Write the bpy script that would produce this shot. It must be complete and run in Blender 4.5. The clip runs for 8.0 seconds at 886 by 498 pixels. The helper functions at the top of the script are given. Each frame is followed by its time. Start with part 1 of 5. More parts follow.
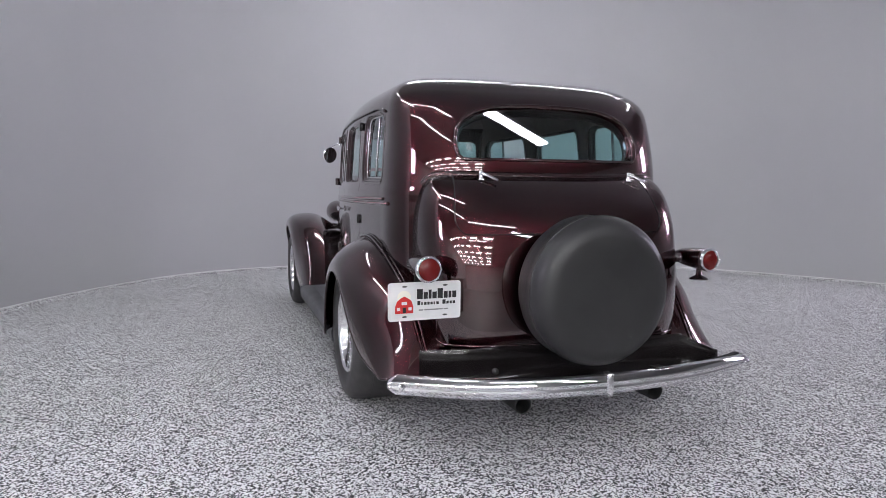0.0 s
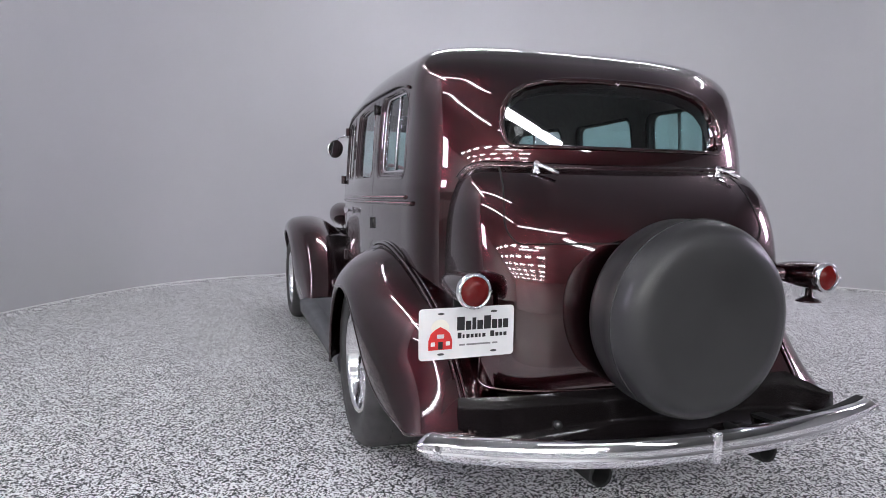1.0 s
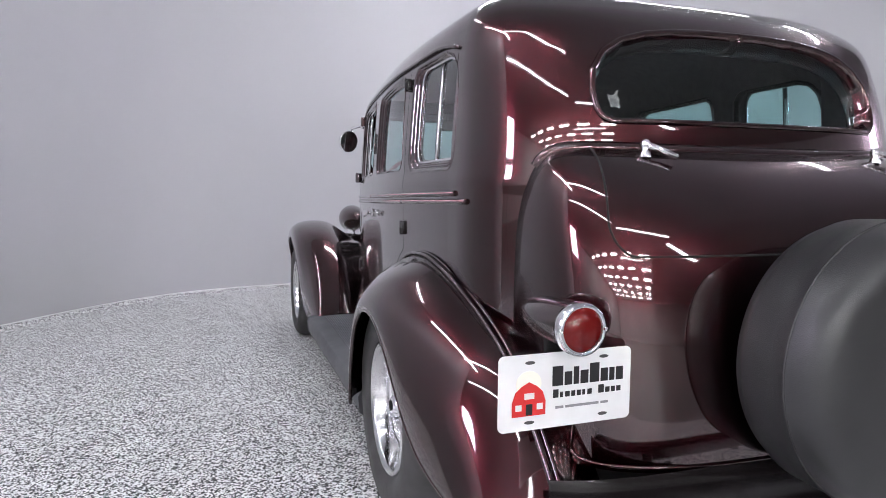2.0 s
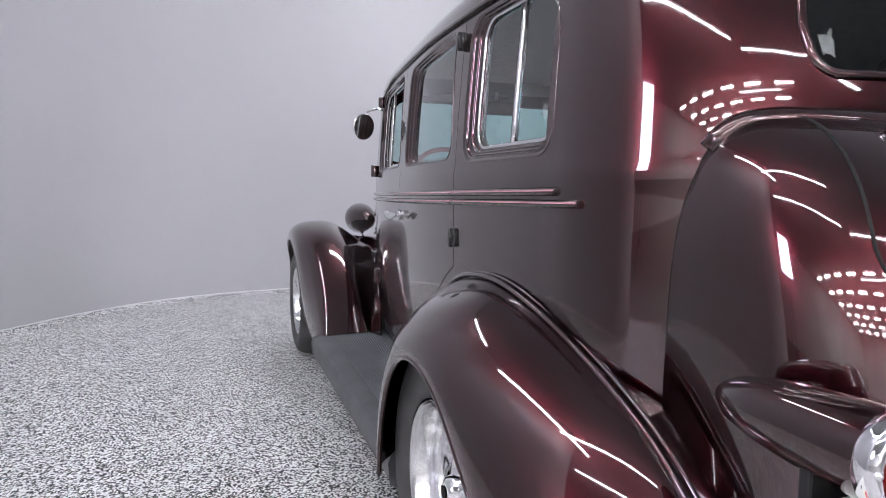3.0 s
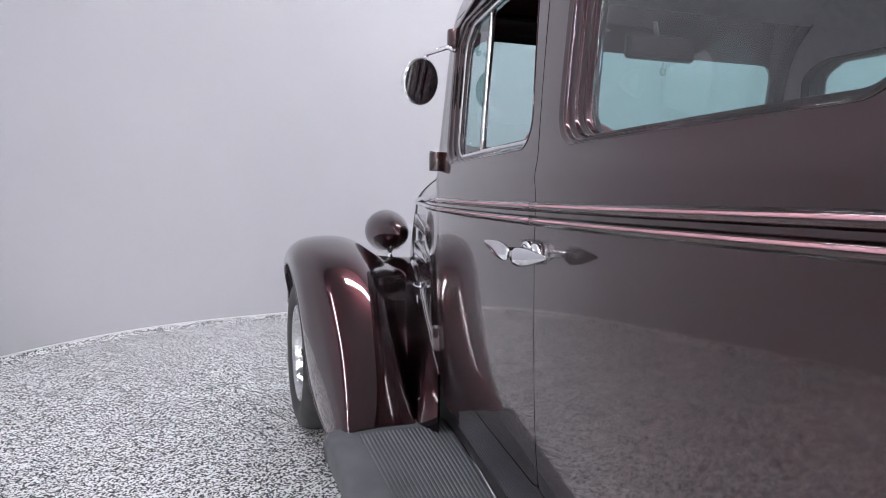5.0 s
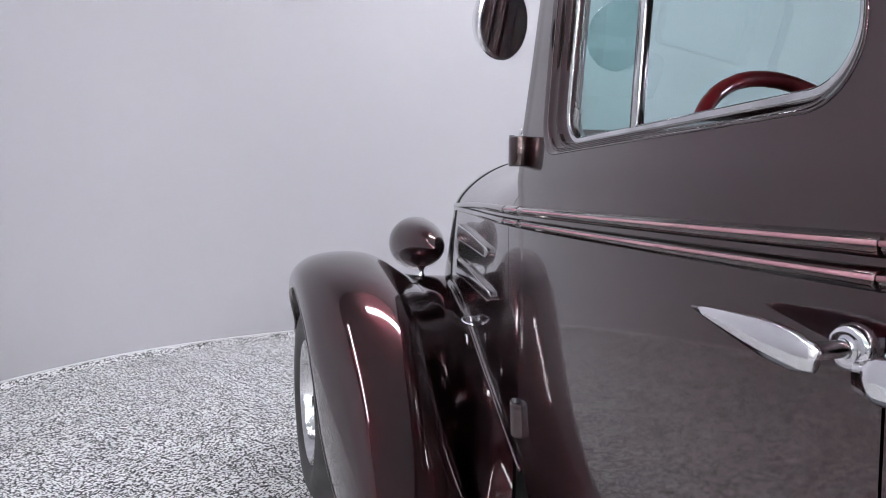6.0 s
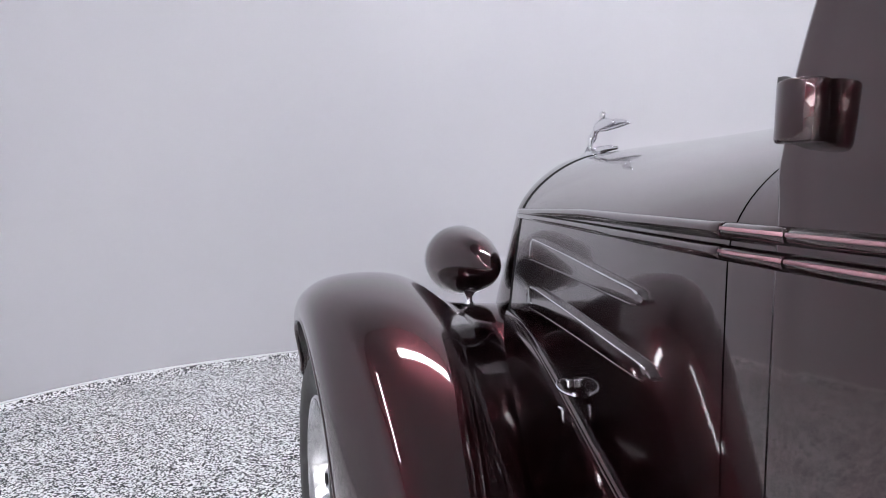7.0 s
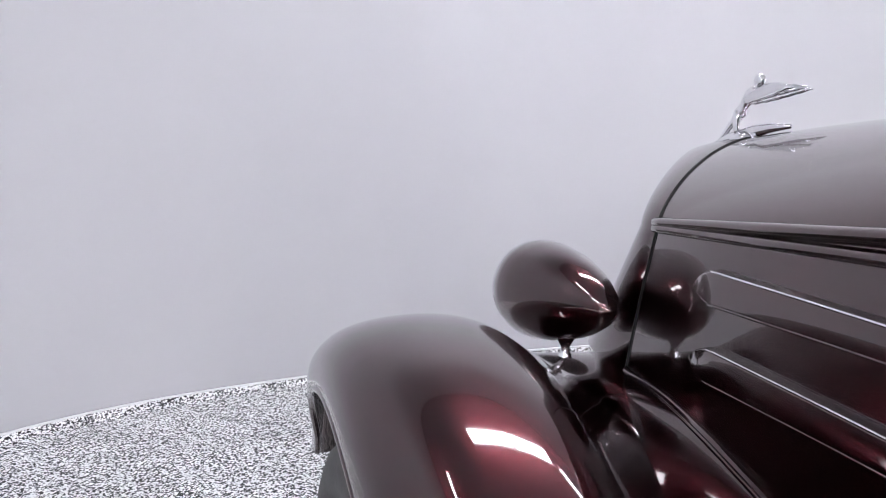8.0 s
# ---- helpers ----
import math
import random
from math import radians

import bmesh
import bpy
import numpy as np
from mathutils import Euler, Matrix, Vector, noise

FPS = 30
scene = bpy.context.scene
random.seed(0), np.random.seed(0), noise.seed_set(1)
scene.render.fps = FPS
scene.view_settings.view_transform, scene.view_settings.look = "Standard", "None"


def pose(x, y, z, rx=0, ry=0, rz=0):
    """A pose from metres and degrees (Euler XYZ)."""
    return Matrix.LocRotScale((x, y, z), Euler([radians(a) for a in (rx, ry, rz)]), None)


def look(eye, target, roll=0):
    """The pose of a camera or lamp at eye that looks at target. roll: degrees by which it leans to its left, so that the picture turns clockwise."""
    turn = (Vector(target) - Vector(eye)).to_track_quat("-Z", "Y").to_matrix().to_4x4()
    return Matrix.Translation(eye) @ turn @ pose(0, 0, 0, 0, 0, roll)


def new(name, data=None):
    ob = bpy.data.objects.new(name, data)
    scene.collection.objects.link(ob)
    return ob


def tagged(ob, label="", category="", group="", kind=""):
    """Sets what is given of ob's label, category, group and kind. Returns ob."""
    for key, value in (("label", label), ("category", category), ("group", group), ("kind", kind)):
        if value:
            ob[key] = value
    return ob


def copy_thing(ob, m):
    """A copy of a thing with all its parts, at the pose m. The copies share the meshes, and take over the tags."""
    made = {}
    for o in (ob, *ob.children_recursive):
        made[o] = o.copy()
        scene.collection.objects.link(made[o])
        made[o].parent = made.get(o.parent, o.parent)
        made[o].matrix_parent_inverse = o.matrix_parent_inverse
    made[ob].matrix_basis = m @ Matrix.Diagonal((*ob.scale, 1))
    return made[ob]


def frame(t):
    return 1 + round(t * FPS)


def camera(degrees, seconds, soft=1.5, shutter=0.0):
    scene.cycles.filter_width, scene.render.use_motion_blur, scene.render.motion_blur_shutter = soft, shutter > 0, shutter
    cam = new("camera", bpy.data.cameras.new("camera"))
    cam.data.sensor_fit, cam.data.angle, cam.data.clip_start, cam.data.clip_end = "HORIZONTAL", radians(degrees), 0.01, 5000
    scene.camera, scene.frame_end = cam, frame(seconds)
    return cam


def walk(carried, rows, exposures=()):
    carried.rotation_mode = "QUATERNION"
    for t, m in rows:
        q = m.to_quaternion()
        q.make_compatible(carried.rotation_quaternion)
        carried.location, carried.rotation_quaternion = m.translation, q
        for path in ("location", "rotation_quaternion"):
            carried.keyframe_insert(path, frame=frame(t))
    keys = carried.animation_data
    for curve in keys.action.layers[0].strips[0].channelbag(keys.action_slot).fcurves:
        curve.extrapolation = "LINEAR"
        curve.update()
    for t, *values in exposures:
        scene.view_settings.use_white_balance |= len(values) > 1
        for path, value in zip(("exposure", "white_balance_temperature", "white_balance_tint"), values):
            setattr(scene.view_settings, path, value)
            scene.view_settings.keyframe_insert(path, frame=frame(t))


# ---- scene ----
cam = camera(67.3, 8.0, 0.3)
PATH = [
    (0, (-1.426, -3.378, 1.116), (-0.792, -1.492, 0.92), 0.5),
    (0.5, (-1.394, -3.052, 1.096), (-0.755, -1.167, 0.909), 0.7),
    (1, (-1.354, -2.701, 1.077), (-0.718, -0.814, 0.895), 0.8),
    (1.5, (-1.336, -2.359, 1.057), (-0.697, -0.473, 0.878), 0.7),
    (1.7, (-1.317, -2.229, 1.041), (-0.688, -0.338, 0.878), 0.5),
    (2.8, (-1.314, -1.53, 1.051), (-0.661, 0.35, 0.858), 0.1),
    (3, (-1.288, -1.375, 1.044), (-0.637, 0.507, 0.864), 0.6),
    (3.5, (-1.257, -1.045, 1.038), (-0.602, 0.836, 0.849), 0.2),
    (4, (-1.222, -0.705, 1.042), (-0.566, 1.175, 0.859), 0.4),
    (4.5, (-1.204, -0.364, 1.059), (-0.528, 1.509, 0.872), 0.2),
    (4.7, (-1.18, -0.225, 1.057), (-0.512, 1.651, 0.87), 0.5),
    (5.8, (-1.093, 0.486, 1.05), (-0.448, 2.37, 0.868), 0.4),
    (6, (-1.072, 0.623, 1.063), (-0.431, 2.509, 0.873), 0.1),
    (6.5, (-1.042, 0.945, 1.056), (-0.4, 2.83, 0.865), 0.0),
    (7, (-1.025, 1.261, 1.058), (-0.382, 3.146, 0.87), 0.6),
    (7.5, (-1.007, 1.563, 1.053), (-0.37, 3.45, 0.871), 0.5),
    (8, (-0.998, 1.905, 1.055), (-0.327, 3.779, 0.860), 0.7),
]
EXPOSURES = [(0, -0.34), (1.0, -0.14), (1.5, 0.08), (3, 0.20), (4.5, 0.44), (6, 0.36), (7, 0.42), (8, 0.56)]
STRIP_POWER, PANEL_POWER, HALL_POWER, SOFTBOX_POWER = 52.0, 36.0, 150.0, 32.0
WALL_LEFT, WALL_RIGHT = 15, 2
# x, y, z, length, turn, width of each strip light: an eight-sided ring over the car, and a second one towards the hall
STRIPS = [
    (0.40, 3.85, 4.10, 0.95, 0, 0.24),
    (1.38, 3.85, 4.10, 0.95, 0, 0.24),
    (-2.00, 2.75, 4.10, 1.50, 58, 0.05),
    (-3.05, 0.10, 4.10, 2.60, 90, 0.09),
    (-2.00, -1.45, 4.10, 3.30, 139, 0.05),
    (3.65, 0.85, 4.10, 1.95, 90, 0.05),
    (2.76, 3.01, 4.10, 1.95, 135, 0.05),
    (0.25, -4.95, 4.20, 3.10, -9, 0.05),
    (-3.00, -2.75, 4.20, 4.20, 134, 0.05),
    (-1.20, -7.90, 4.20, 2.60, 0, 0.05),
    (2.90, -6.80, 4.30, 2.60, 142, 0.17),
]
# x, y, height, turn of each softbox
SOFTBOXES = [(-6.4, -1.9, 2.75, -75), (7.2, -0.9, 2.75, 80)]
walk(cam, [(t, look(eye, target, roll)) for t, eye, target, roll in PATH], EXPOSURES)

# ---- world and light ----
world = bpy.data.worlds.new("hall_air")
scene.world = world
world.use_nodes = True
world.node_tree.nodes["Background"].inputs[0].default_value = (0.5, 0.52, 0.56, 1)
world.node_tree.nodes["Background"].inputs[1].default_value = 0.02


# ---- materials ----
def mat(name, color=(0.5, 0.5, 0.5), rough=0.5, metal=0.0, coat=0.0, spec=0.5):
    m = bpy.data.materials.new(name)
    m.use_nodes = True
    b = m.node_tree.nodes["Principled BSDF"]
    b.inputs["Base Color"].default_value = (*color, 1)
    b.inputs["Roughness"].default_value = rough
    b.inputs["Metallic"].default_value = metal
    b.inputs["Coat Weight"].default_value = coat
    b.inputs["Coat Roughness"].default_value = 0.045
    b.inputs["Coat IOR"].default_value = 1.85
    b.inputs["Specular IOR Level"].default_value = spec
    return m


def node(m, kind, **inputs):
    n = m.node_tree.nodes.new(kind)
    for key, value in inputs.items():
        n.inputs[key.replace("_", " ")].default_value = value
    return n


def link(m, a, out, b, into):
    m.node_tree.links.new(a.outputs[out], b.inputs[into])


def ramp(m, stops):
    r = m.node_tree.nodes.new("ShaderNodeValToRGB")
    while len(r.color_ramp.elements) < len(stops):
        r.color_ramp.elements.new(0.5)
    for e, (p, c) in zip(r.color_ramp.elements, stops):
        e.position, e.color = p, (*c, 1)
    return r


def bsdf(m):
    return m.node_tree.nodes["Principled BSDF"]


def varied(m, scale, low, high, bump=0.0, bump_scale=200.0, rough=None, detail=4.0):
    """Mottled colour between low and high, with fine relief, in object space."""
    co = node(m, "ShaderNodeTexCoord")
    no = node(m, "ShaderNodeTexNoise", Scale=scale, Detail=detail)
    link(m, co, "Object", no, "Vector")
    r = ramp(m, [(0.3, low), (0.7, high)])
    link(m, no, "Fac", r, "Fac")
    link(m, r, "Color", bsdf(m), "Base Color")
    if rough:
        mr = node(m, "ShaderNodeMapRange", To_Min=rough[0], To_Max=rough[1])
        link(m, no, "Fac", mr, "Value")
        link(m, mr, "Result", bsdf(m), "Roughness")
    if bump:
        n2 = node(m, "ShaderNodeTexNoise", Scale=bump_scale, Detail=3.0)
        link(m, co, "Object", n2, "Vector")
        bp = node(m, "ShaderNodeBump", Strength=bump, Distance=0.002)
        link(m, n2, "Fac", bp, "Height")
        link(m, bp, "Normal", bsdf(m), "Normal")
    return m


def paint_material():
    m = mat("burgundy_metallic_paint", (0.042, 0.0045, 0.007), 0.27, 1.0, 1.0, 0.5)
    co = node(m, "ShaderNodeTexCoord")
    fl = node(m, "ShaderNodeTexNoise", Scale=5.0, Detail=5.0)
    link(m, co, "Object", fl, "Vector")
    r = ramp(m, [(0.3, (0.036, 0.0054, 0.0076)), (0.7, (0.044, 0.0066, 0.0092))])
    link(m, fl, "Fac", r, "Fac")
    link(m, r, "Color", bsdf(m), "Base Color")
    orange = node(m, "ShaderNodeTexNoise", Scale=38.0, Detail=1.0)
    link(m, co, "Object", orange, "Vector")
    bp = node(m, "ShaderNodeBump", Strength=0.012, Distance=0.004)
    link(m, orange, "Fac", bp, "Height")
    link(m, bp, "Normal", bsdf(m), "Coat Normal")
    return m


def glass_material(name, tint, gloss=(1, 1, 1)):
    m = bpy.data.materials.new(name)
    m.use_nodes = True
    t = m.node_tree
    t.nodes.clear()
    out = t.nodes.new("ShaderNodeOutputMaterial")
    mix = t.nodes.new("ShaderNodeMixShader")
    facing = t.nodes.new("ShaderNodeLayerWeight")
    facing.inputs["Blend"].default_value = 0.5
    fifth = t.nodes.new("ShaderNodeMath")
    fifth.operation = "POWER"
    fifth.inputs[1].default_value = 5.0
    fres = t.nodes.new("ShaderNodeMath")
    fres.operation = "MULTIPLY_ADD"
    fres.inputs[1].default_value, fres.inputs[2].default_value = 0.9, 0.13
    t.links.new(facing.outputs["Facing"], fifth.inputs[0])
    t.links.new(fifth.outputs[0], fres.inputs[0])
    clear = t.nodes.new("ShaderNodeBsdfTransparent")
    clear.inputs["Color"].default_value = (*tint, 1)
    shine = t.nodes.new("ShaderNodeBsdfGlossy")
    shine.inputs["Roughness"].default_value = 0.01
    shine.inputs["Color"].default_value = (*gloss, 1)
    t.links.new(fres.outputs[0], mix.inputs[0])
    t.links.new(clear.outputs[0], mix.inputs[1])
    t.links.new(shine.outputs[0], mix.inputs[2])
    t.links.new(mix.outputs[0], out.inputs[0])
    return m


def etched_material():
    m = mat("etched_glass", (0.62, 0.66, 0.66), 0.7)
    bsdf(m).inputs["Alpha"].default_value = 0.32
    return varied(m, 60.0, (0.50, 0.55, 0.55), (0.68, 0.72, 0.72))


def glow(name, color, strength):
    m = mat(name, (0.8, 0.8, 0.8))
    bsdf(m).inputs["Emission Color"].default_value = (*color, 1)
    bsdf(m).inputs["Emission Strength"].default_value = strength
    return m


def floor_material():
    m = mat("flake_floor_coating", (0.4, 0.4, 0.4), 0.5, spec=0.3)
    co = node(m, "ShaderNodeTexCoord")
    v = node(m, "ShaderNodeTexVoronoi", Scale=150.0, Randomness=1.0)
    fine = node(m, "ShaderNodeTexVoronoi", Scale=340.0, Randomness=1.0)
    bw, bw2 = node(m, "ShaderNodeRGBToBW"), node(m, "ShaderNodeRGBToBW")
    link(m, co, "Object", v, "Vector")
    link(m, co, "Object", fine, "Vector")
    link(m, v, "Color", bw, "Color")
    link(m, fine, "Color", bw2, "Color")
    both_sizes = m.node_tree.nodes.new("ShaderNodeMath")
    both_sizes.operation = "MULTIPLY_ADD"
    both_sizes.inputs[1].default_value = 0.30
    link(m, bw2, "Val", both_sizes, 0)
    link(m, bw, "Val", both_sizes, 2)
    r = ramp(m, [(0.49, (0.010, 0.010, 0.012)), (0.56, (0.12, 0.12, 0.13)), (0.63, (0.62, 0.62, 0.63)), (0.69, (1.0, 1.0, 1.0))])
    link(m, both_sizes, "Value", r, "Fac")
    big = node(m, "ShaderNodeTexNoise", Scale=5.0, Detail=6.0)
    link(m, co, "Object", big, "Vector")
    r2 = ramp(m, [(0.3, (0.82, 0.82, 0.82)), (0.7, (1.0, 1.0, 1.0))])
    link(m, big, "Fac", r2, "Fac")
    mul = m.node_tree.nodes.new("ShaderNodeMix")
    mul.data_type, mul.blend_type = "RGBA", "MULTIPLY"
    mul.inputs["Factor"].default_value = 1.0
    m.node_tree.links.new(r.outputs["Color"], mul.inputs["A"])
    m.node_tree.links.new(r2.outputs["Color"], mul.inputs["B"])
    m.node_tree.links.new(mul.outputs["Result"], bsdf(m).inputs["Base Color"])
    bp = node(m, "ShaderNodeBump", Strength=0.35, Distance=0.002)
    link(m, bw, "Val", bp, "Height")
    link(m, bp, "Normal", bsdf(m), "Normal")
    return m


PAINT = paint_material()
CHROME = varied(mat("chrome", (0.86, 0.86, 0.88), 0.06, 1.0), 9.0, (0.80, 0.80, 0.82), (0.9, 0.9, 0.92), rough=(0.04, 0.10))
ALLOY = varied(mat("polished_aluminium", (0.8, 0.8, 0.8), 0.2, 1.0), 30.0, (0.66, 0.66, 0.67), (0.82, 0.82, 0.83), rough=(0.10, 0.20))
RUBBER = varied(mat("tyre_rubber", (0.02, 0.02, 0.02), 0.6), 14.0, (0.038, 0.037, 0.037), (0.060, 0.058, 0.058), bump=0.3, bump_scale=160.0)
VINYL = varied(mat("black_vinyl", (0.02, 0.02, 0.02), 0.42, spec=0.4), 5.0, (0.024, 0.024, 0.025), (0.036, 0.036, 0.037), bump=0.25, bump_scale=420.0, rough=(0.27, 0.4))
MAT_RUBBER = varied(mat("ribbed_grey_rubber", (0.1, 0.1, 0.11), 0.55), 8.0, (0.070, 0.072, 0.080), (0.105, 0.108, 0.118), bump=0.2, bump_scale=120.0)
RIB = varied(mat("worn_rubber_rib", (0.13, 0.135, 0.15), 0.5), 3.0, (0.075, 0.078, 0.088), (0.21, 0.22, 0.245), bump=0.2, bump_scale=120.0)
BLACK = varied(mat("black_underside", (0.012, 0.012, 0.012), 0.7, spec=0.2), 6.0, (0.008, 0.008, 0.008), (0.02, 0.02, 0.02))
# satin black that stands in for the running board mirrored in the lower doors
BOARD_REFLECTION = varied(mat("satin_black_paint", (0.012, 0.012, 0.012), 0.4), 8.0, (0.010, 0.010, 0.0105), (0.017, 0.017, 0.018), rough=(0.34, 0.46))
# black of the rear hinges; on the tail pan it stands in for shade
GLOSS_BLACK = varied(mat("gloss_black_paint", (0.006, 0.005, 0.005), 0.12), 7.0, (0.006, 0.0048, 0.005), (0.010, 0.008, 0.0085), rough=(0.10, 0.18))
GAP = mat("weatherstrip_black", (0.006, 0.006, 0.006), 0.8)
CLOTH = varied(mat("grey_brown_cloth", (0.2, 0.155, 0.155), 0.95), 40.0, (0.17, 0.130, 0.132), (0.23, 0.178, 0.180), bump=0.4, bump_scale=500.0)
LEATHER = varied(mat("grey_leather", (0.14, 0.13, 0.135), 0.5), 12.0, (0.10, 0.095, 0.10), (0.17, 0.16, 0.165), bump=0.25, bump_scale=260.0)
DASH = varied(mat("burgundy_dash", (0.05, 0.008, 0.01), 0.35, 0.3, 0.6), 12.0, (0.04, 0.006, 0.009), (0.06, 0.01, 0.013))
RED_RIM = varied(mat("red_wheel_rim", (0.20, 0.015, 0.02), 0.3, 0.0, 0.5), 10.0, (0.16, 0.012, 0.016), (0.24, 0.02, 0.026))
GLASS = glass_material("tinted_glass", (0.60, 0.80, 0.80))
ETCH = etched_material()
MIRROR = mat("mirror_glass", (0.4, 0.4, 0.41), 0.01, 1.0)
LENS = mat("red_lens", (0.11, 0.004, 0.004), 0.18, 0.0, 0.15, 0.25)
WHITE = varied(mat("white_enamel", (0.8, 0.8, 0.8), 0.3, 0.0, 0.3), 20.0, (0.76, 0.76, 0.76), (0.82, 0.82, 0.82))
INK = mat("black_ink", (0.015, 0.015, 0.016), 0.4)
GREY_INK = mat("grey_ink", (0.25, 0.25, 0.26), 0.4)
BARN_RED = mat("red_ink", (0.62, 0.03, 0.03), 0.4)
YELLOW = mat("yellow_ink", (0.86, 0.84, 0.74), 0.4)
# pale pink that stands in for the highlight along the belt mouldings
BELT_GLINT = varied(mat("rose_pinstripe", (0.5, 0.2, 0.25), 0.25, 0.0, 0.6), 14.0, (0.44, 0.19, 0.23), (0.56, 0.29, 0.33))
STEEL = mat("dark_steel", (0.10, 0.10, 0.10), 0.4, 0.8)
WALL = varied(mat("pale_grey_wall_paint", (0.6, 0.6, 0.62), 0.6), 0.5, (0.425, 0.425, 0.445), (0.46, 0.46, 0.477), bump=0.05, bump_scale=90.0)
FLOOR = floor_material()
CONCRETE = varied(mat("grey_polished_concrete", (0.1, 0.1, 0.1), 0.35), 0.9, (0.15, 0.148, 0.147), (0.20, 0.197, 0.195), bump=0.05, bump_scale=60.0)
HALL = varied(mat("grey_hall_paint", (0.06, 0.06, 0.065), 0.9), 0.4, (0.50, 0.50, 0.51), (0.58, 0.58, 0.59))
CEILING = varied(mat("grey_ceiling_paint", (0.2, 0.2, 0.21), 0.9), 0.4, (0.30, 0.30, 0.305), (0.36, 0.36, 0.365))
STRIP = glow("strip_light_tube", (0.966, 0.973, 1.048), STRIP_POWER)
PANEL = glow("light_panel", (0.966, 0.973, 1.048), PANEL_POWER)
HALL_LAMP = glow("hall_lamp_panel", (0.98, 0.98, 1.0), HALL_POWER)
DOORWAY = glow("softbox_diffuser", (0.97, 0.89, 1.14), SOFTBOX_POWER)


MID = 0.030  # the middle plane of the car


# ---- mesh tools ----
def mesh(name, verts, faces, material, smooth=True, normals=None):
    me = bpy.data.meshes.new(name)
    me.from_pydata([tuple(map(float, v)) for v in verts], [], [tuple(map(int, f)) for f in faces])
    me.materials.append(material)
    me.update()
    me.polygons.foreach_set("use_smooth", [smooth] * len(me.polygons))
    if normals is not None:
        me.normals_split_custom_set([tuple(map(float, n)) for n in normals])
    return me


def part(name, data, material, parent, label="", smooth=True, bevel=0.0):
    """One mesh object under a thing or a part; data is a bmesh, or (verts, faces), or a mesh."""
    if isinstance(data, bmesh.types.BMesh):
        me = bpy.data.meshes.new(name)
        data.to_mesh(me)
        data.free()
        me.materials.append(material)
        me.polygons.foreach_set("use_smooth", [smooth] * len(me.polygons))
    elif isinstance(data, bpy.types.Mesh):
        me = data
    else:
        me = mesh(name, data[0], data[1], material, smooth)
    ob = new(name, me)
    if bevel:
        mod = ob.modifiers.new("edge", "BEVEL")
        mod.width, mod.segments, mod.limit_method = bevel, 2, "ANGLE"
    if parent:
        ob.parent = parent
    return tagged(ob, label)


def empty(name, label, category, group="", kind=""):
    ob = new(name)
    ob.empty_display_size = 0.1
    return tagged(ob, label, category, group, kind)


def spline(xs, ys):
    """A natural cubic spline through the points, with straight ends."""
    xs, ys = np.asarray(xs, float), np.asarray(ys, float)
    n = len(xs)
    h = np.diff(xs)
    a, r = np.eye(n), np.zeros((n,) + ys.shape[1:])
    for i in range(1, n - 1):
        a[i, i - 1 : i + 2] = h[i - 1], 2 * (h[i - 1] + h[i]), h[i]
        r[i] = 6 * ((ys[i + 1] - ys[i]) / h[i] - (ys[i] - ys[i - 1]) / h[i - 1])
    m = np.linalg.solve(a, r)

    def at(x):
        x = np.asarray(x, float)
        i = np.clip(np.searchsorted(xs, x) - 1, 0, n - 2)
        d, e = x - xs[i], xs[i + 1] - x
        hi = h[i]
        if ys.ndim > 1:
            d, e, hi = d[..., None], e[..., None], hi[..., None]
        inside = m[i] * e**3 / (6 * hi) + m[i + 1] * d**3 / (6 * hi) + (ys[i] / hi - m[i] * hi / 6) * e + (ys[i + 1] / hi - m[i + 1] * hi / 6) * d
        lo = ys[0] + ((ys[1] - ys[0]) / h[0] - h[0] / 6 * m[1]) * np.expand_dims(x - xs[0], -1) if ys.ndim > 1 else ys[0] + ((ys[1] - ys[0]) / h[0] - h[0] / 6 * m[1]) * (x - xs[0])
        up = ys[-1] + ((ys[-1] - ys[-2]) / h[-1] + h[-1] / 6 * m[-2]) * np.expand_dims(x - xs[-1], -1) if ys.ndim > 1 else ys[-1] + ((ys[-1] - ys[-2]) / h[-1] + h[-1] / 6 * m[-2]) * (x - xs[-1])
        low, high = x < xs[0], x > xs[-1]
        if ys.ndim > 1:
            low, high = low[..., None], high[..., None]
        return np.where(low, lo, np.where(high, up, inside))

    return at


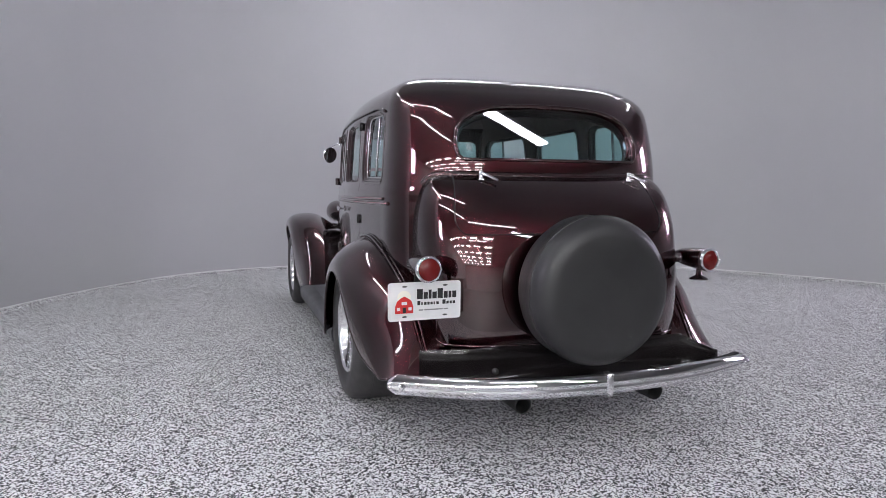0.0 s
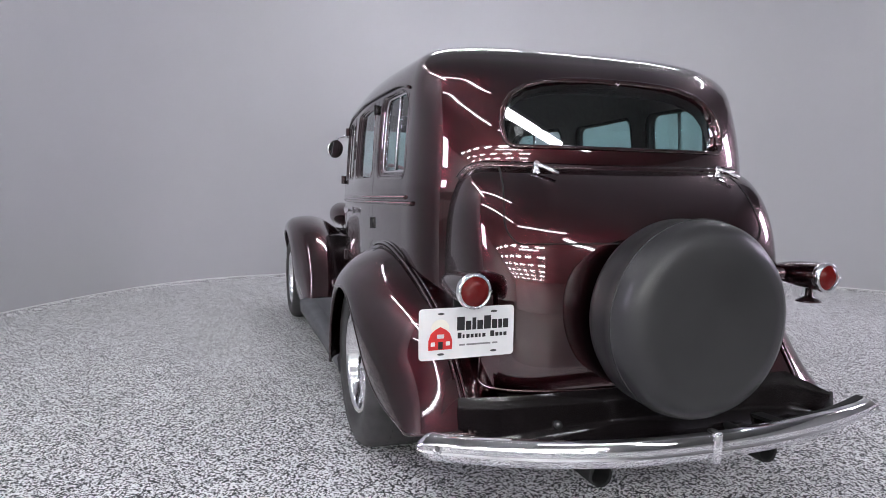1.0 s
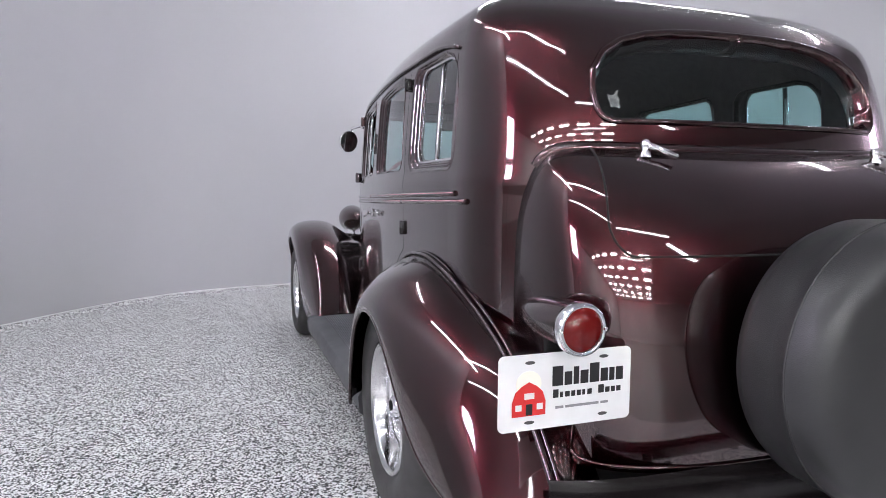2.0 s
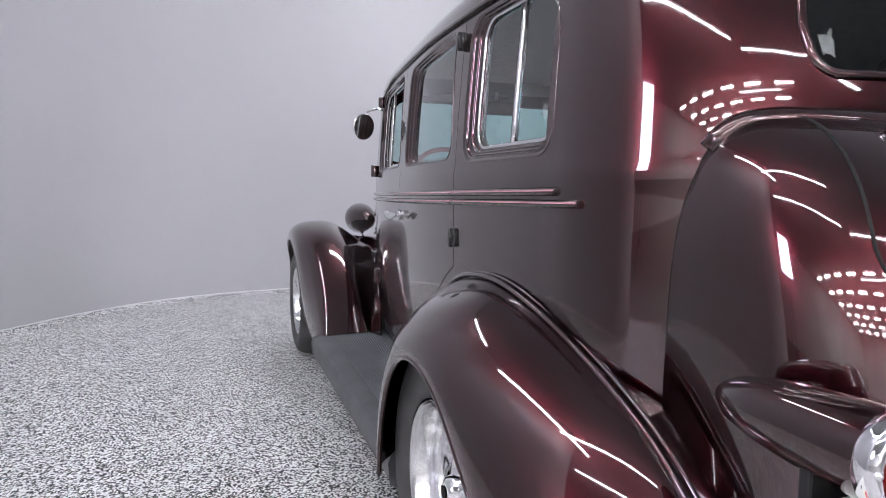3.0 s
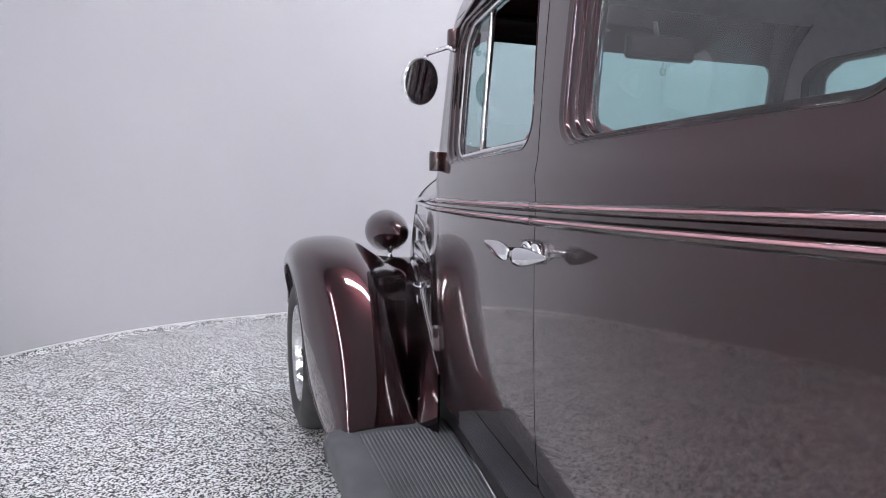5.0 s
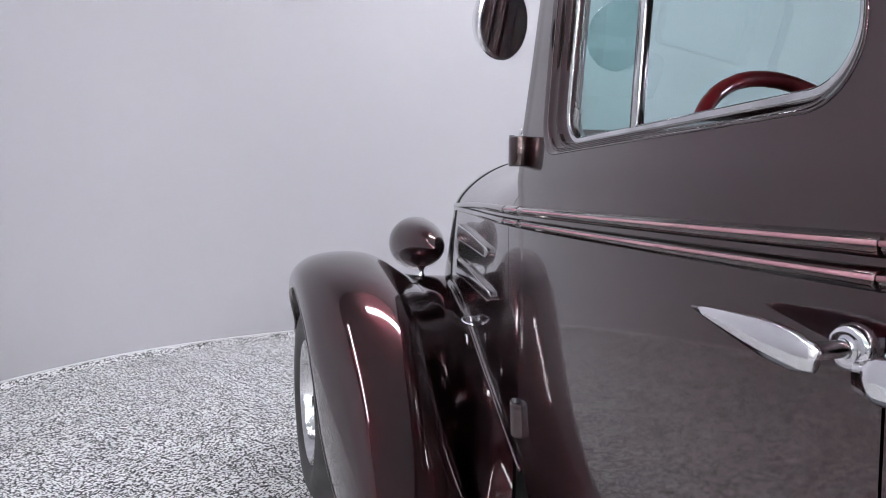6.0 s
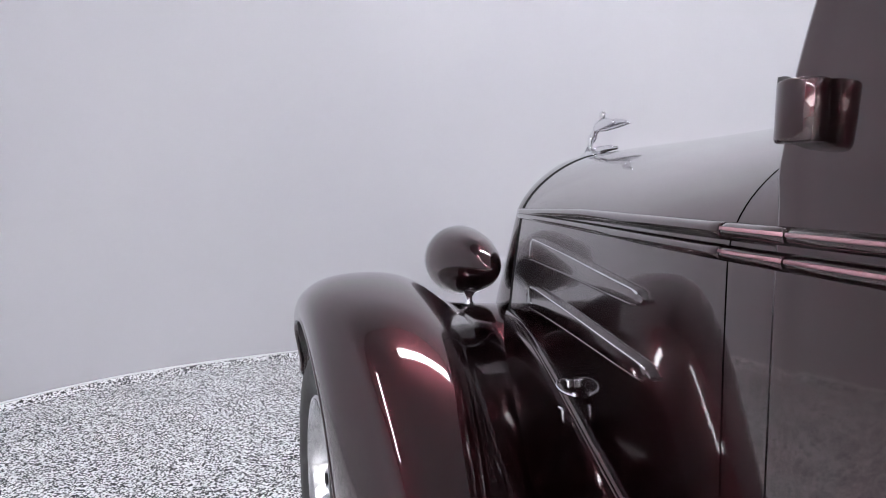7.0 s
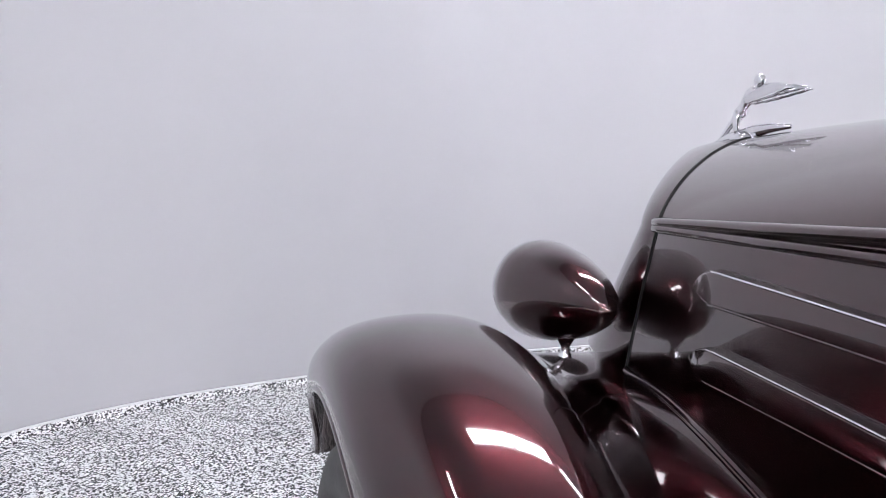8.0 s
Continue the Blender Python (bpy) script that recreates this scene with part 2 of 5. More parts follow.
class Sheet:
    """A piece of smooth skin: places, outward normals, two parameters a vertex, and how the place changes with them."""

    def __init__(self, P, N, Q, J, F):
        self.P, self.N, self.Q, self.J, self.F = P, N, Q, J, F

    @classmethod
    def grid(cls, P, Q, N=None):
        n, m = P.shape[:2]
        pi, pj = np.gradient(P, axis=0), np.gradient(P, axis=1)
        qi, qj = np.gradient(Q, axis=0), np.gradient(Q, axis=1)
        if N is None:
            N = np.cross(pi, pj)
            N /= np.linalg.norm(N, axis=-1, keepdims=True) + 1e-12
        A = np.stack([qi, qj], -1)
        J = np.stack([pi, pj], -1) @ np.linalg.pinv(A)
        k = np.arange(n * m).reshape(n, m)
        F = np.stack([k[:-1, :-1], k[1:, :-1], k[1:, 1:], k[:-1, 1:]], -1).reshape(-1, 4)
        c = np.cross(P.reshape(-1, 3)[F[:, 1]] - P.reshape(-1, 3)[F[:, 0]], P.reshape(-1, 3)[F[:, 2]] - P.reshape(-1, 3)[F[:, 0]])
        if (c * N.reshape(-1, 3)[F[:, 0]]).sum() < 0:
            F = F[:, ::-1]
        return cls(P.reshape(-1, 3), N.reshape(-1, 3), Q.reshape(-1, 2), J.reshape(-1, 3, 2), F)

    def moved(self, which, dq):
        P, Q = self.P.copy(), self.Q.copy()
        step = np.einsum("nij,nj->ni", self.J[which], dq)
        P[which] += step * np.minimum(1, 0.03 / (np.linalg.norm(step, axis=1, keepdims=True) + 1e-9))
        Q[which] += dq
        return P, Q

    def split(self, sdf, gap=0.0):
        """What lies inside the outline, and what lies outside of it, each cut back by gap."""
        d = sdf(self.Q[self.F].mean(1))
        fin, fout = self.F[d < 0], self.F[d >= 0]
        edge = np.intersect1d(np.unique(fin), np.unique(fout))
        q = self.Q[edge].copy()
        for _ in range(3):
            v = sdf(q)
            g = np.stack([sdf(q + (1e-4, 0)) - v, sdf(q + (0, 1e-4)) - v], -1) / 1e-4
            g /= np.linalg.norm(g, axis=-1, keepdims=True) + 1e-9
            q -= v[:, None] * g
        out = []
        for f, s in ((fin, -1), (fout, 1)):
            P, Q = self.moved(edge, q + s * gap * g - self.Q[edge])
            out.append(Sheet(P, self.N, Q, self.J, f))
        return out

    def off(self, d):
        return Sheet(self.P + d * self.N, self.N, self.Q, self.J, self.F)

    def at(self, q):
        """Place and normal at two parameters."""
        used = np.unique(self.F)
        i = used[((self.Q[used] - q) ** 2).sum(1).argmin()]
        step = self.J[i] @ (np.asarray(q) - self.Q[i])
        return self.P[i] + step * min(1, 0.03 / (np.linalg.norm(step) + 1e-9)), self.N[i]

    def build(self, name, material, thick=0.0, mirror=False):
        used, back = np.unique(self.F, return_inverse=True)
        F = back.reshape(self.F.shape)
        P, N = self.P[used].copy(), self.N[used].copy()
        if mirror:
            P, N, F = P * (-1, 1, 1) + (2 * MID, 0, 0), N * (-1, 1, 1), F[:, ::-1]
        n = len(P)
        verts, faces = [P], [F]
        normals = [N[F].reshape(-1, 3)]
        if thick:
            verts.append(P - thick * N)
            faces.append(F[:, ::-1] + n)
            normals.append(-N[F[:, ::-1]].reshape(-1, 3))
            e = np.concatenate([F[:, [a, (a + 1) % 4]] for a in range(4)])
            e = e[e[:, 0] != e[:, 1]]
            key = e[:, 0] * n + e[:, 1]
            rim = e[~np.isin(e[:, 1] * n + e[:, 0], key)]
            quad = np.stack([rim[:, 1], rim[:, 0], rim[:, 0] + n, rim[:, 1] + n], -1)
            faces.append(quad)
            al = np.concatenate(verts)
            c = np.cross(al[quad[:, 1]] - al[quad[:, 0]], al[quad[:, 3]] - al[quad[:, 0]])
            c /= np.linalg.norm(c, axis=-1, keepdims=True) + 1e-12
            normals.append(np.repeat(c, 4, 0))
        me = bpy.data.meshes.new(name)
        me.from_pydata(np.concatenate(verts).tolist(), [], np.concatenate(faces).tolist())
        me.materials.append(material)
        me.polygons.foreach_set("use_smooth", [True] * len(me.polygons))
        me.normals_split_custom_set(np.concatenate(normals).tolist())
        return me


def outline(points, r):
    """Signed distance to a polygon whose corners are rounded by r."""
    p = np.asarray(points, float)
    c = p.mean(0)
    area = 0.5 * np.sum(p[:, 0] * np.roll(p[:, 1], -1) - np.roll(p[:, 0], -1) * p[:, 1])
    if area < 0:
        p = p[::-1]
    n = len(p)
    inner = []
    for i in range(n):
        a, b, d = p[i - 1], p[i], p[(i + 1) % n]
        u, v = (b - a) / np.linalg.norm(b - a), (d - b) / np.linalg.norm(d - b)
        nu, nv = np.array([-u[1], u[0]]), np.array([-v[1], v[0]])
        s = nu + nv
        inner.append(b + s * r / (0.5 * s @ s))
    q = np.array(inner)

    def sdf(x):
        best = np.full(len(x), 1e9)
        inside = np.zeros(len(x), bool)
        for i in range(n):
            a, b = q[i], q[(i + 1) % n]
            e, w = b - a, x - a
            t = np.clip((w @ e) / (e @ e), 0, 1)
            best = np.minimum(best, np.linalg.norm(w - t[:, None] * e, axis=1))
            c1 = (x[:, 1] >= a[1]) != (x[:, 1] >= b[1])
            inside ^= c1 & (w[:, 0] < e[0] * w[:, 1] / (e[1] if abs(e[1]) > 1e-12 else 1e-12))
        return np.where(inside, -best, best) - r

    def trace(step=0.02, grow=0.0):
        """Points along the rounded outline."""
        R, pts = r + grow, []
        for i in range(n):
            a, b, d = q[i - 1], q[i], q[(i + 1) % n]
            u, v = (b - a) / np.linalg.norm(b - a), (d - b) / np.linalg.norm(d - b)
            a0, a1 = math.atan2(-u[0], u[1]), math.atan2(-v[0], v[1])
            while a1 < a0:
                a1 += 2 * math.pi
            if a1 - a0 > math.pi:
                a1 = a0
            k = max(2, int(abs(a1 - a0) * R / (step * 0.5)) + 1)
            for s in np.linspace(a0, a1, k):
                pts.append(b + R * np.array([math.cos(s), math.sin(s)]))
            e = b + R * np.array([math.cos(a1), math.sin(a1)])
            f = d + R * np.array([math.cos(a1), math.sin(a1)])
            m = int(np.linalg.norm(f - e) / step)
            pts += [e + (f - e) * j / (m + 1) for j in range(1, m + 1)]
        pts = np.array(pts)
        return pts[np.linalg.norm(pts - np.roll(pts, 1, 0), axis=1) > 0.002]

    return sdf, trace


def sweep(points, ups, profile, closed=False):
    """A profile of (across, up) pairs carried along points; ups are the surface's normals there."""
    p, u = np.asarray(points, float), np.asarray(ups, float)
    if closed:
        t = np.roll(p, -1, 0) - np.roll(p, 1, 0)
    else:
        t = np.gradient(p, axis=0)
    t /= np.linalg.norm(t, axis=1, keepdims=True) + 1e-12
    s = np.cross(t, u)
    s /= np.linalg.norm(s, axis=1, keepdims=True) + 1e-12
    u = np.cross(s, t)
    pr = np.asarray(profile, float)
    k, n = len(pr), len(p)
    v = (p[:, None] + s[:, None] * pr[None, :, :1] + u[:, None] * pr[None, :, 1:]).reshape(-1, 3)
    f = []
    for i in range(n if closed else n - 1):
        j = (i + 1) % n
        for a in range(k):
            b = (a + 1) % k
            f.append((i * k + a, i * k + b, j * k + b, j * k + a))
    if not closed:
        f += [tuple(range(k))[::-1], tuple((n - 1) * k + a for a in range(k))]
    return v, f


def ring(r, n=8, ry=None):
    ry = ry or r
    return [(r * math.cos(2 * math.pi * i / n), ry * math.sin(2 * math.pi * i / n)) for i in range(n)]


def tube(points, r, n=8, up=(0, 0, 1)):
    return sweep(points, [up] * len(points), ring(r, n))


def lathe(profile, axis="y", n=40, at=(0, 0, 0)):
    """(radius, along) pairs turned round an axis through at."""
    v, f = [], []
    k = len(profile)
    for i in range(n):
        a = 2 * math.pi * i / n
        c, s = math.cos(a), math.sin(a)
        for r, h in profile:
            q = {"y": (r * c, h, r * s), "x": (h, r * c, r * s), "z": (r * c, r * s, h)}[axis]
            v.append((q[0] + at[0], q[1] + at[1], q[2] + at[2]))
    for i in range(n):
        j = (i + 1) % n
        for a in range(k - 1):
            f.append((i * k + a, j * k + a, j * k + a + 1, i * k + a + 1))
    return v, f


def block(size, at=(0, 0, 0), bevel=0.0, m=None, segments=2):
    bm = bmesh.new()
    bmesh.ops.create_cube(bm, size=1)
    bmesh.ops.scale(bm, vec=size, verts=bm.verts)
    if bevel:
        bmesh.ops.bevel(bm, geom=bm.edges[:], offset=bevel, segments=segments, affect="EDGES", profile=0.5)
    if m is not None:
        bmesh.ops.transform(bm, matrix=m, verts=bm.verts)
    bmesh.ops.translate(bm, vec=at, verts=bm.verts)
    return bm


def flipped(vf):
    """The mirror image on the other side of the car."""
    v, f = vf
    return [(2 * MID - x, y, z) for x, y, z in v], [tuple(reversed(q)) for q in f]


def both(name, vf, material, parent, label="", smooth=True, bevel=0.0):
    part(name, vf, material, parent, label, smooth, bevel)
    return part(name, flipped(vf), material, parent, label, smooth, bevel)


def bm_data(bm):
    bm.verts.ensure_lookup_table()
    bm.verts.index_update()
    v = [tuple(x.co) for x in bm.verts]
    f = [tuple(x.index for x in q.verts) for q in bm.faces]
    bm.free()
    return v, f


def joined(*some):
    v, f = [], []
    for a, b in some:
        n = len(v)
        v += [tuple(p) for p in a]
        f += [tuple(i + n for i in q) for q in b]
    return v, f


# ---- the place: turntable bay with a curved wall, open to a dark hall behind ----
CX, CY, WALL_H = 1.1, 1.0, 5.39


def disc(name, x, y, z, r, material, label, back=-99.0):
    n = 128
    v = [(x + r * math.cos(2 * math.pi * i / n), max(back + 0.0005 * i, y + r * math.sin(2 * math.pi * i / n)), z) for i in range(n)]
    ob = new(name, mesh(name, v + [(a, b, z - 0.1) for a, b, c in v], [tuple(range(n))] + [(i, i + n, (i + 1) % n + n, (i + 1) % n) for i in range(n)], material, False))
    tagged(ob, label, "floor", kind="structure")


wall_reach = spline([2, 33, 80, 111, 123, 140, 165, 195], [4.86, 4.46, 4.52, 4.68, 4.86, 4.80, 4.76, 4.75])


def curved_sheet(name, prof, material, label, category):
    """A profile of (outward, height) pairs carried round the bay."""
    line = []
    for a in np.linspace(radians(WALL_RIGHT), radians(180 + WALL_LEFT), 150):
        r = float(wall_reach(math.degrees(a)))
        line.append((CX + r * math.cos(a), CY + r * math.sin(a), math.cos(a), math.sin(a)))
    # the free end rolls away outwards
    x, y, c, s = line[-1]
    for f in np.linspace(0, 1.35, 16)[1:]:
        line.append((x + 0.6 * (-s * math.sin(f) + c * (1 - math.cos(f))), y + 0.6 * (c * math.sin(f) + s * (1 - math.cos(f))), c * math.cos(f) + s * math.sin(f), s * math.cos(f) - c * math.sin(f)))
    v, f, k = [], [], len(prof)
    for x, y, c, s in line:
        v += [(x + r * c, y + r * s, z) for r, z in prof]
    m = len(line) - 1
    for i in range(m):
        f += [(i * k + j, (i + 1) * k + j, (i + 1) * k + (j + 1) % k, i * k + (j + 1) % k) for j in range(k)]
    f += [tuple(range(k)), tuple(m * k + j for j in range(k))[::-1]]
    tagged(new(name, mesh(name, v, f, material)), label, category, kind="structure")


def curved_wall():
    curved_sheet("wall_curved", [(0.0, 0.0), (0.0, 0.05), (0.0, 0.10), (0.0, WALL_H - 0.10), (0.0, WALL_H - 0.05), (0.0, WALL_H), (0.15, WALL_H), (0.15, 0.0)], WALL, "smooth pale grey painted curved studio wall", "wall")
    cove = [(-0.055, 0.001), (-0.036, 0.003), (-0.020, 0.009), (-0.010, 0.018), (-0.006, 0.030), (-0.003, 0.030), (-0.003, 0.0)]
    curved_sheet("baseboard", cove, FLOOR, "speckled flake-coated cove at the wall's foot", "baseboard")
    curved_sheet("trim", [(-0.010, 0.0302), (-0.010, 0.037), (-0.002, 0.040), (-0.002, 0.0302)], WHITE, "thin white edge strip above the cove", "trim")


def box_wall(name, x0, y0, z0, x1, y1, z1, material, label, category="wall"):
    bm = block((x1 - x0, y1 - y0, z1 - z0), ((x0 + x1) / 2, (y0 + y1) / 2, (z0 + z1) / 2))
    tagged(part(name, bm, material, None, smooth=False), label, category, kind="structure")


disc("floor", 1.05, 0.9, 0.0, 5.5, FLOOR, "grey and white speckled flake-coated floor", -2.4)
disc("floor_hall", 0.0, 0.0, -0.004, 60.0, CONCRETE, "grey polished concrete hall floor")
curved_wall()
HX, HY0, HY1, HZ = 13.0, -26.0, 9.0, 5.4
box_wall("wall_south", -HX, HY0 - 0.2, 0, HX, HY0, HZ, HALL, "grey painted far wall of the showroom hall")
box_wall("wall_north", -HX, HY1, 0, HX, HY1 + 0.2, HZ, HALL, "grey painted wall behind the curved wall")
box_wall("wall_west", -HX - 0.2, HY0 - 0.2, 0, -HX, HY1 + 0.2, HZ, HALL, "grey painted side wall of the hall")
box_wall("wall_east", HX, HY0 - 0.2, 0, HX + 0.2, HY1 + 0.2, HZ, HALL, "grey painted side wall of the hall")
box_wall("ceiling", -HX - 0.2, HY0 - 0.2, HZ, HX + 0.2, HY1 + 0.2, HZ + 0.2, CEILING, "grey hall ceiling", "ceiling")


def strip_light(x, y, z, length, turn, width=0.12):
    top = empty("strip_light", "long white strip light hung from the ceiling", "ceiling light", "strip lights over the car")
    part("housing", block((length, width + 0.03, 0.05), (0, 0, 0.035), 0.008), WHITE, top, "white metal housing", False)
    part("tube", block((length - 0.02, width, 0.02), (0, 0, 0), 0.006), STRIP if width < 0.2 else PANEL, top, "glowing diffuser", False)
    for s in (-0.4, 0.4):
        part("hanger", tube([(s * length, 0, 0.05), (s * length, 0, HZ - z)], 0.004, 6, (1, 0, 0)), STEEL, top, "thin steel hanger")
    top.matrix_basis = pose(x, y, z, 0, 0, turn)


for row in STRIPS:
    strip_light(*row)


def hall_lamps():
    first = empty("hall_light", "flat white hall ceiling light", "ceiling light", "hall ceiling lights")
    part("frame", block((1.3, 0.22, 0.06), (0, 0, 0), 0.01), WHITE, first, "white frame", False)
    part("diffuser", block((1.22, 0.16, 0.02), (0, 0, -0.035), 0.004), HALL_LAMP, first, "glowing diffuser", False)
    spots = [(-11 + 2.3 * i, -9.5 - 2.7 * j) for j in range(6) for i in range(6)]
    first.matrix_basis = pose(*spots[0], HZ - 0.05)
    for x, y in spots[1:]:
        copy_thing(first, pose(x, y, HZ - 0.05))


hall_lamps()


def softbox(x, y, z, turn, tall=1.4, wide=0.9):
    top = empty("softbox_lamp", "tall white softbox lamp on a black stand", "studio lamp", "studio lamps beside the car")
    part("shell", block((wide + 0.06, 0.16, tall + 0.06), (0, -0.09, z), 0.02), BLACK, top, "black lamp shell", False)
    part("diffuser", block((wide, 0.02, tall), (0, 0, z), 0.004), DOORWAY, top, "glowing diffuser", False)
    part("pole", tube([(0, -0.1, 0.25), (0, -0.1, z - 0.2)], 0.014, 10, (1, 0, 0)), STEEL, top, "steel pole")
    for k in range(3):
        a = 2 * math.pi * k / 3
        part("leg", tube([(0, -0.1, 0.45), (0.38 * math.cos(a), -0.1 + 0.38 * math.sin(a), 0.012)], 0.010, 8, (0.3, 0.5, 1)), STEEL, top, "steel leg")
    top.matrix_basis = pose(x, y, 0, 0, 0, turn)


for row in SOFTBOXES:
    softbox(*row)

# ---- the car ----
# x to its right, y ahead, z up, rear axle at y = 0, middle of the car at x = 0
car = empty("vintage_sedan", "glossy dark burgundy four-door vintage sedan on a speckled floor", "car")

half_w = spline([-0.5, -0.3, 0.0, 0.3, 0.6, 1.0, 1.4, 1.72, 1.9], [0.668, 0.683, 0.692, 0.693, 0.683, 0.646, 0.600, 0.553, 0.518])
side_curve = spline([0.30, 0.42, 0.55, 0.70, 0.90, 1.02, 1.13, 1.30, 1.46], [0.855, 0.928, 0.974, 0.992, 0.9995, 1.0, 0.994, 0.978, 0.958])


def tumble(z):
    """Width of the body at a height, with a soft swell under the windows."""
    return side_curve(z) + 0.0065 * np.exp(-(((np.asarray(z) - 1.072) / 0.020) ** 2))


rear_y = spline([0.3, 0.6, 1.0, 1.2, 1.3, 1.4, 1.5], [-0.60, -0.62, -0.635, -0.63, -0.605, -0.565, -0.515])
front_y = spline([0.3, 0.9, 1.06, 1.14, 1.25, 1.44, 1.6], [1.70, 1.70, 1.70, 1.696, 1.666, 1.622, 1.55])
ROOF_TOP, ROOF_Y, SHOULDER = 1.682, 0.70, 1.42
CORNER_Y = -0.22


def body_loop(z, n_side=110, n_rear=72, n_front=30):
    """A closed horizontal outline of the body: left side from the front, round the rear, right side, windscreen."""
    yf, yr = float(front_y(z)), float(rear_y(z))
    ys = np.linspace(yf, CORNER_Y, n_side)
    left = np.stack([-half_w(ys) * float(tumble(z)), ys], -1)
    a = np.linspace(0, math.pi, n_rear + 2)[1:-1]
    wr = float(half_w(CORNER_Y)) * float(tumble(z))
    e = 2 / 3.0
    rear = np.stack([MID - (wr + MID) * np.sign(np.cos(a)) * np.abs(np.cos(a)) ** e, CORNER_Y + (yr - CORNER_Y) * np.sin(a) ** e], -1)
    right = (left * (-1, 1) + (2 * MID, 0))[::-1]
    b = np.linspace(0, math.pi, n_front + 2)[1:-1]
    wf = float(half_w(yf)) * float(tumble(z))
    front = np.stack([MID + (wf + MID) * np.sign(np.cos(b)) * np.abs(np.cos(b)) ** 0.4, yf + 0.05 * np.sin(b) ** 0.4], -1)
    return np.concatenate([left, rear, right, front])


def body_grid():
    zs = list(np.linspace(0.42, 1.0, 30)) + list(np.linspace(1.0, SHOULDER, 32))[1:]
    rows = [np.c_[body_loop(z), np.full(len(body_loop(z)), z)] for z in zs]
    n = 3.1
    for f in np.linspace(0, math.pi / 2, 34)[1:]:
        k, z = math.cos(f) ** (2 / n), SHOULDER + (ROOF_TOP - SHOULDER) * math.sin(f) ** (2 / n)
        loop = body_loop(min(z, 1.56))
        loop[:, 0] = MID + (loop[:, 0] - MID) * k
        loop[:, 1] = ROOF_Y + (loop[:, 1] - ROOF_Y) * k
        rows.append(np.c_[loop, np.full(len(loop), z)])
    return np.array(rows), len(zs)


BP, N_WALL = body_grid()
wrap = np.concatenate([BP[:, -1:], BP, BP[:, :1]], 1)
BN = np.cross(np.gradient(wrap, axis=0), np.gradient(wrap, axis=1))[:, 1:-1]
BN /= np.linalg.norm(BN, axis=-1, keepdims=True) + 1e-12
if BN[20, 50, 0] > 0:
    BN = -BN
BN[-1] = (0, 0, 1)
N_SIDE, N_REAR = 110, 72
TOP_ROW = N_WALL + 9  # the sides and rear take in the lower roof curve, for window heads and door tops


def sub(r0, r1, c0, c1, coords):
    P, N = BP[r0:r1, c0:c1], BN[r0:r1, c0:c1]
    return Sheet.grid(P, P[..., coords], N)


side = sub(0, TOP_ROW, 0, N_SIDE, [1, 2])
rear = sub(0, TOP_ROW, N_SIDE - 1, N_SIDE + N_REAR + 1, [0, 2])
closed = np.concatenate([BP, BP[:, :1]], 1), np.concatenate([BN, BN[:, :1]], 1)
roof = Sheet.grid(closed[0][TOP_ROW - 1 :], closed[0][TOP_ROW - 1 :][..., :2], closed[1][TOP_ROW - 1 :])
around = [a[:TOP_ROW, 2 * N_SIDE + N_REAR - 1 :] for a in closed]
front = Sheet.grid(around[0], around[0][..., [0, 2]], around[1])

REAR_DOOR = outline([(0.262, 1.478), (0.262, 0.841), (0.322, 0.811), (0.392, 0.763), (0.457, 0.70), (0.50, 0.61), (0.515, 0.545), (0.935, 0.545), (0.945, 1.478)], 0.006)
FRONT_DOOR = outline([(0.945, 1.478), (0.935, 0.545), (1.76, 0.56), (1.76, 1.478)], 0.02)
QUARTER_WIN = outline([(0.216, 1.110), (0.214, 1.466), (-0.11, 1.466), (-0.178, 1.447), (-0.220, 1.407), (-0.241, 1.348), (-0.247, 1.110)], 0.06)
REAR_WIN = outline([(0.868, 1.116), (0.858, 1.450), (0.330, 1.468), (0.300, 1.122)], 0.05)
FRONT_WIN = outline([(1.605, 1.110), (1.590, 1.41), (1.52, 1.452), (1.00, 1.463), (0.972, 1.120)], 0.055)
ARCH = [(0.43, 1.231), (0.450, 1.250), (0.457, 1.30), (0.447, 1.355), (0.414, 1.402), (0.362, 1.434), (0.29, 1.455), (0.20, 1.467), (0.10, 1.473)]
BACK_LIGHT = outline([(MID + 0.005 + x, z) for x, z in ARCH] + [(MID + 0.005 - x, z) for x, z in ARCH[::-1]], 0.02)
SCREEN = outline([(-0.50, 1.17), (-0.48, 1.448), (0.54, 1.448), (0.56, 1.17)], 0.05)

rd, side = side.split(REAR_DOOR[0], 0.0014)
fd, side = side.split(FRONT_DOOR[0], 0.0014)
qw, side = side.split(QUARTER_WIN[0])
rw, rd = rd.split(REAR_WIN[0])
fw, fd = fd.split(FRONT_WIN[0])
bw, rear = rear.split(BACK_LIGHT[0])
sw, front = front.split(SCREEN[0])


def on(sheet, pts, lift=0.0):
    at = [sheet.at(q) for q in pts]
    n = np.array([b for _, b in at])
    return np.array([a for a, _ in at]) + lift * n, n


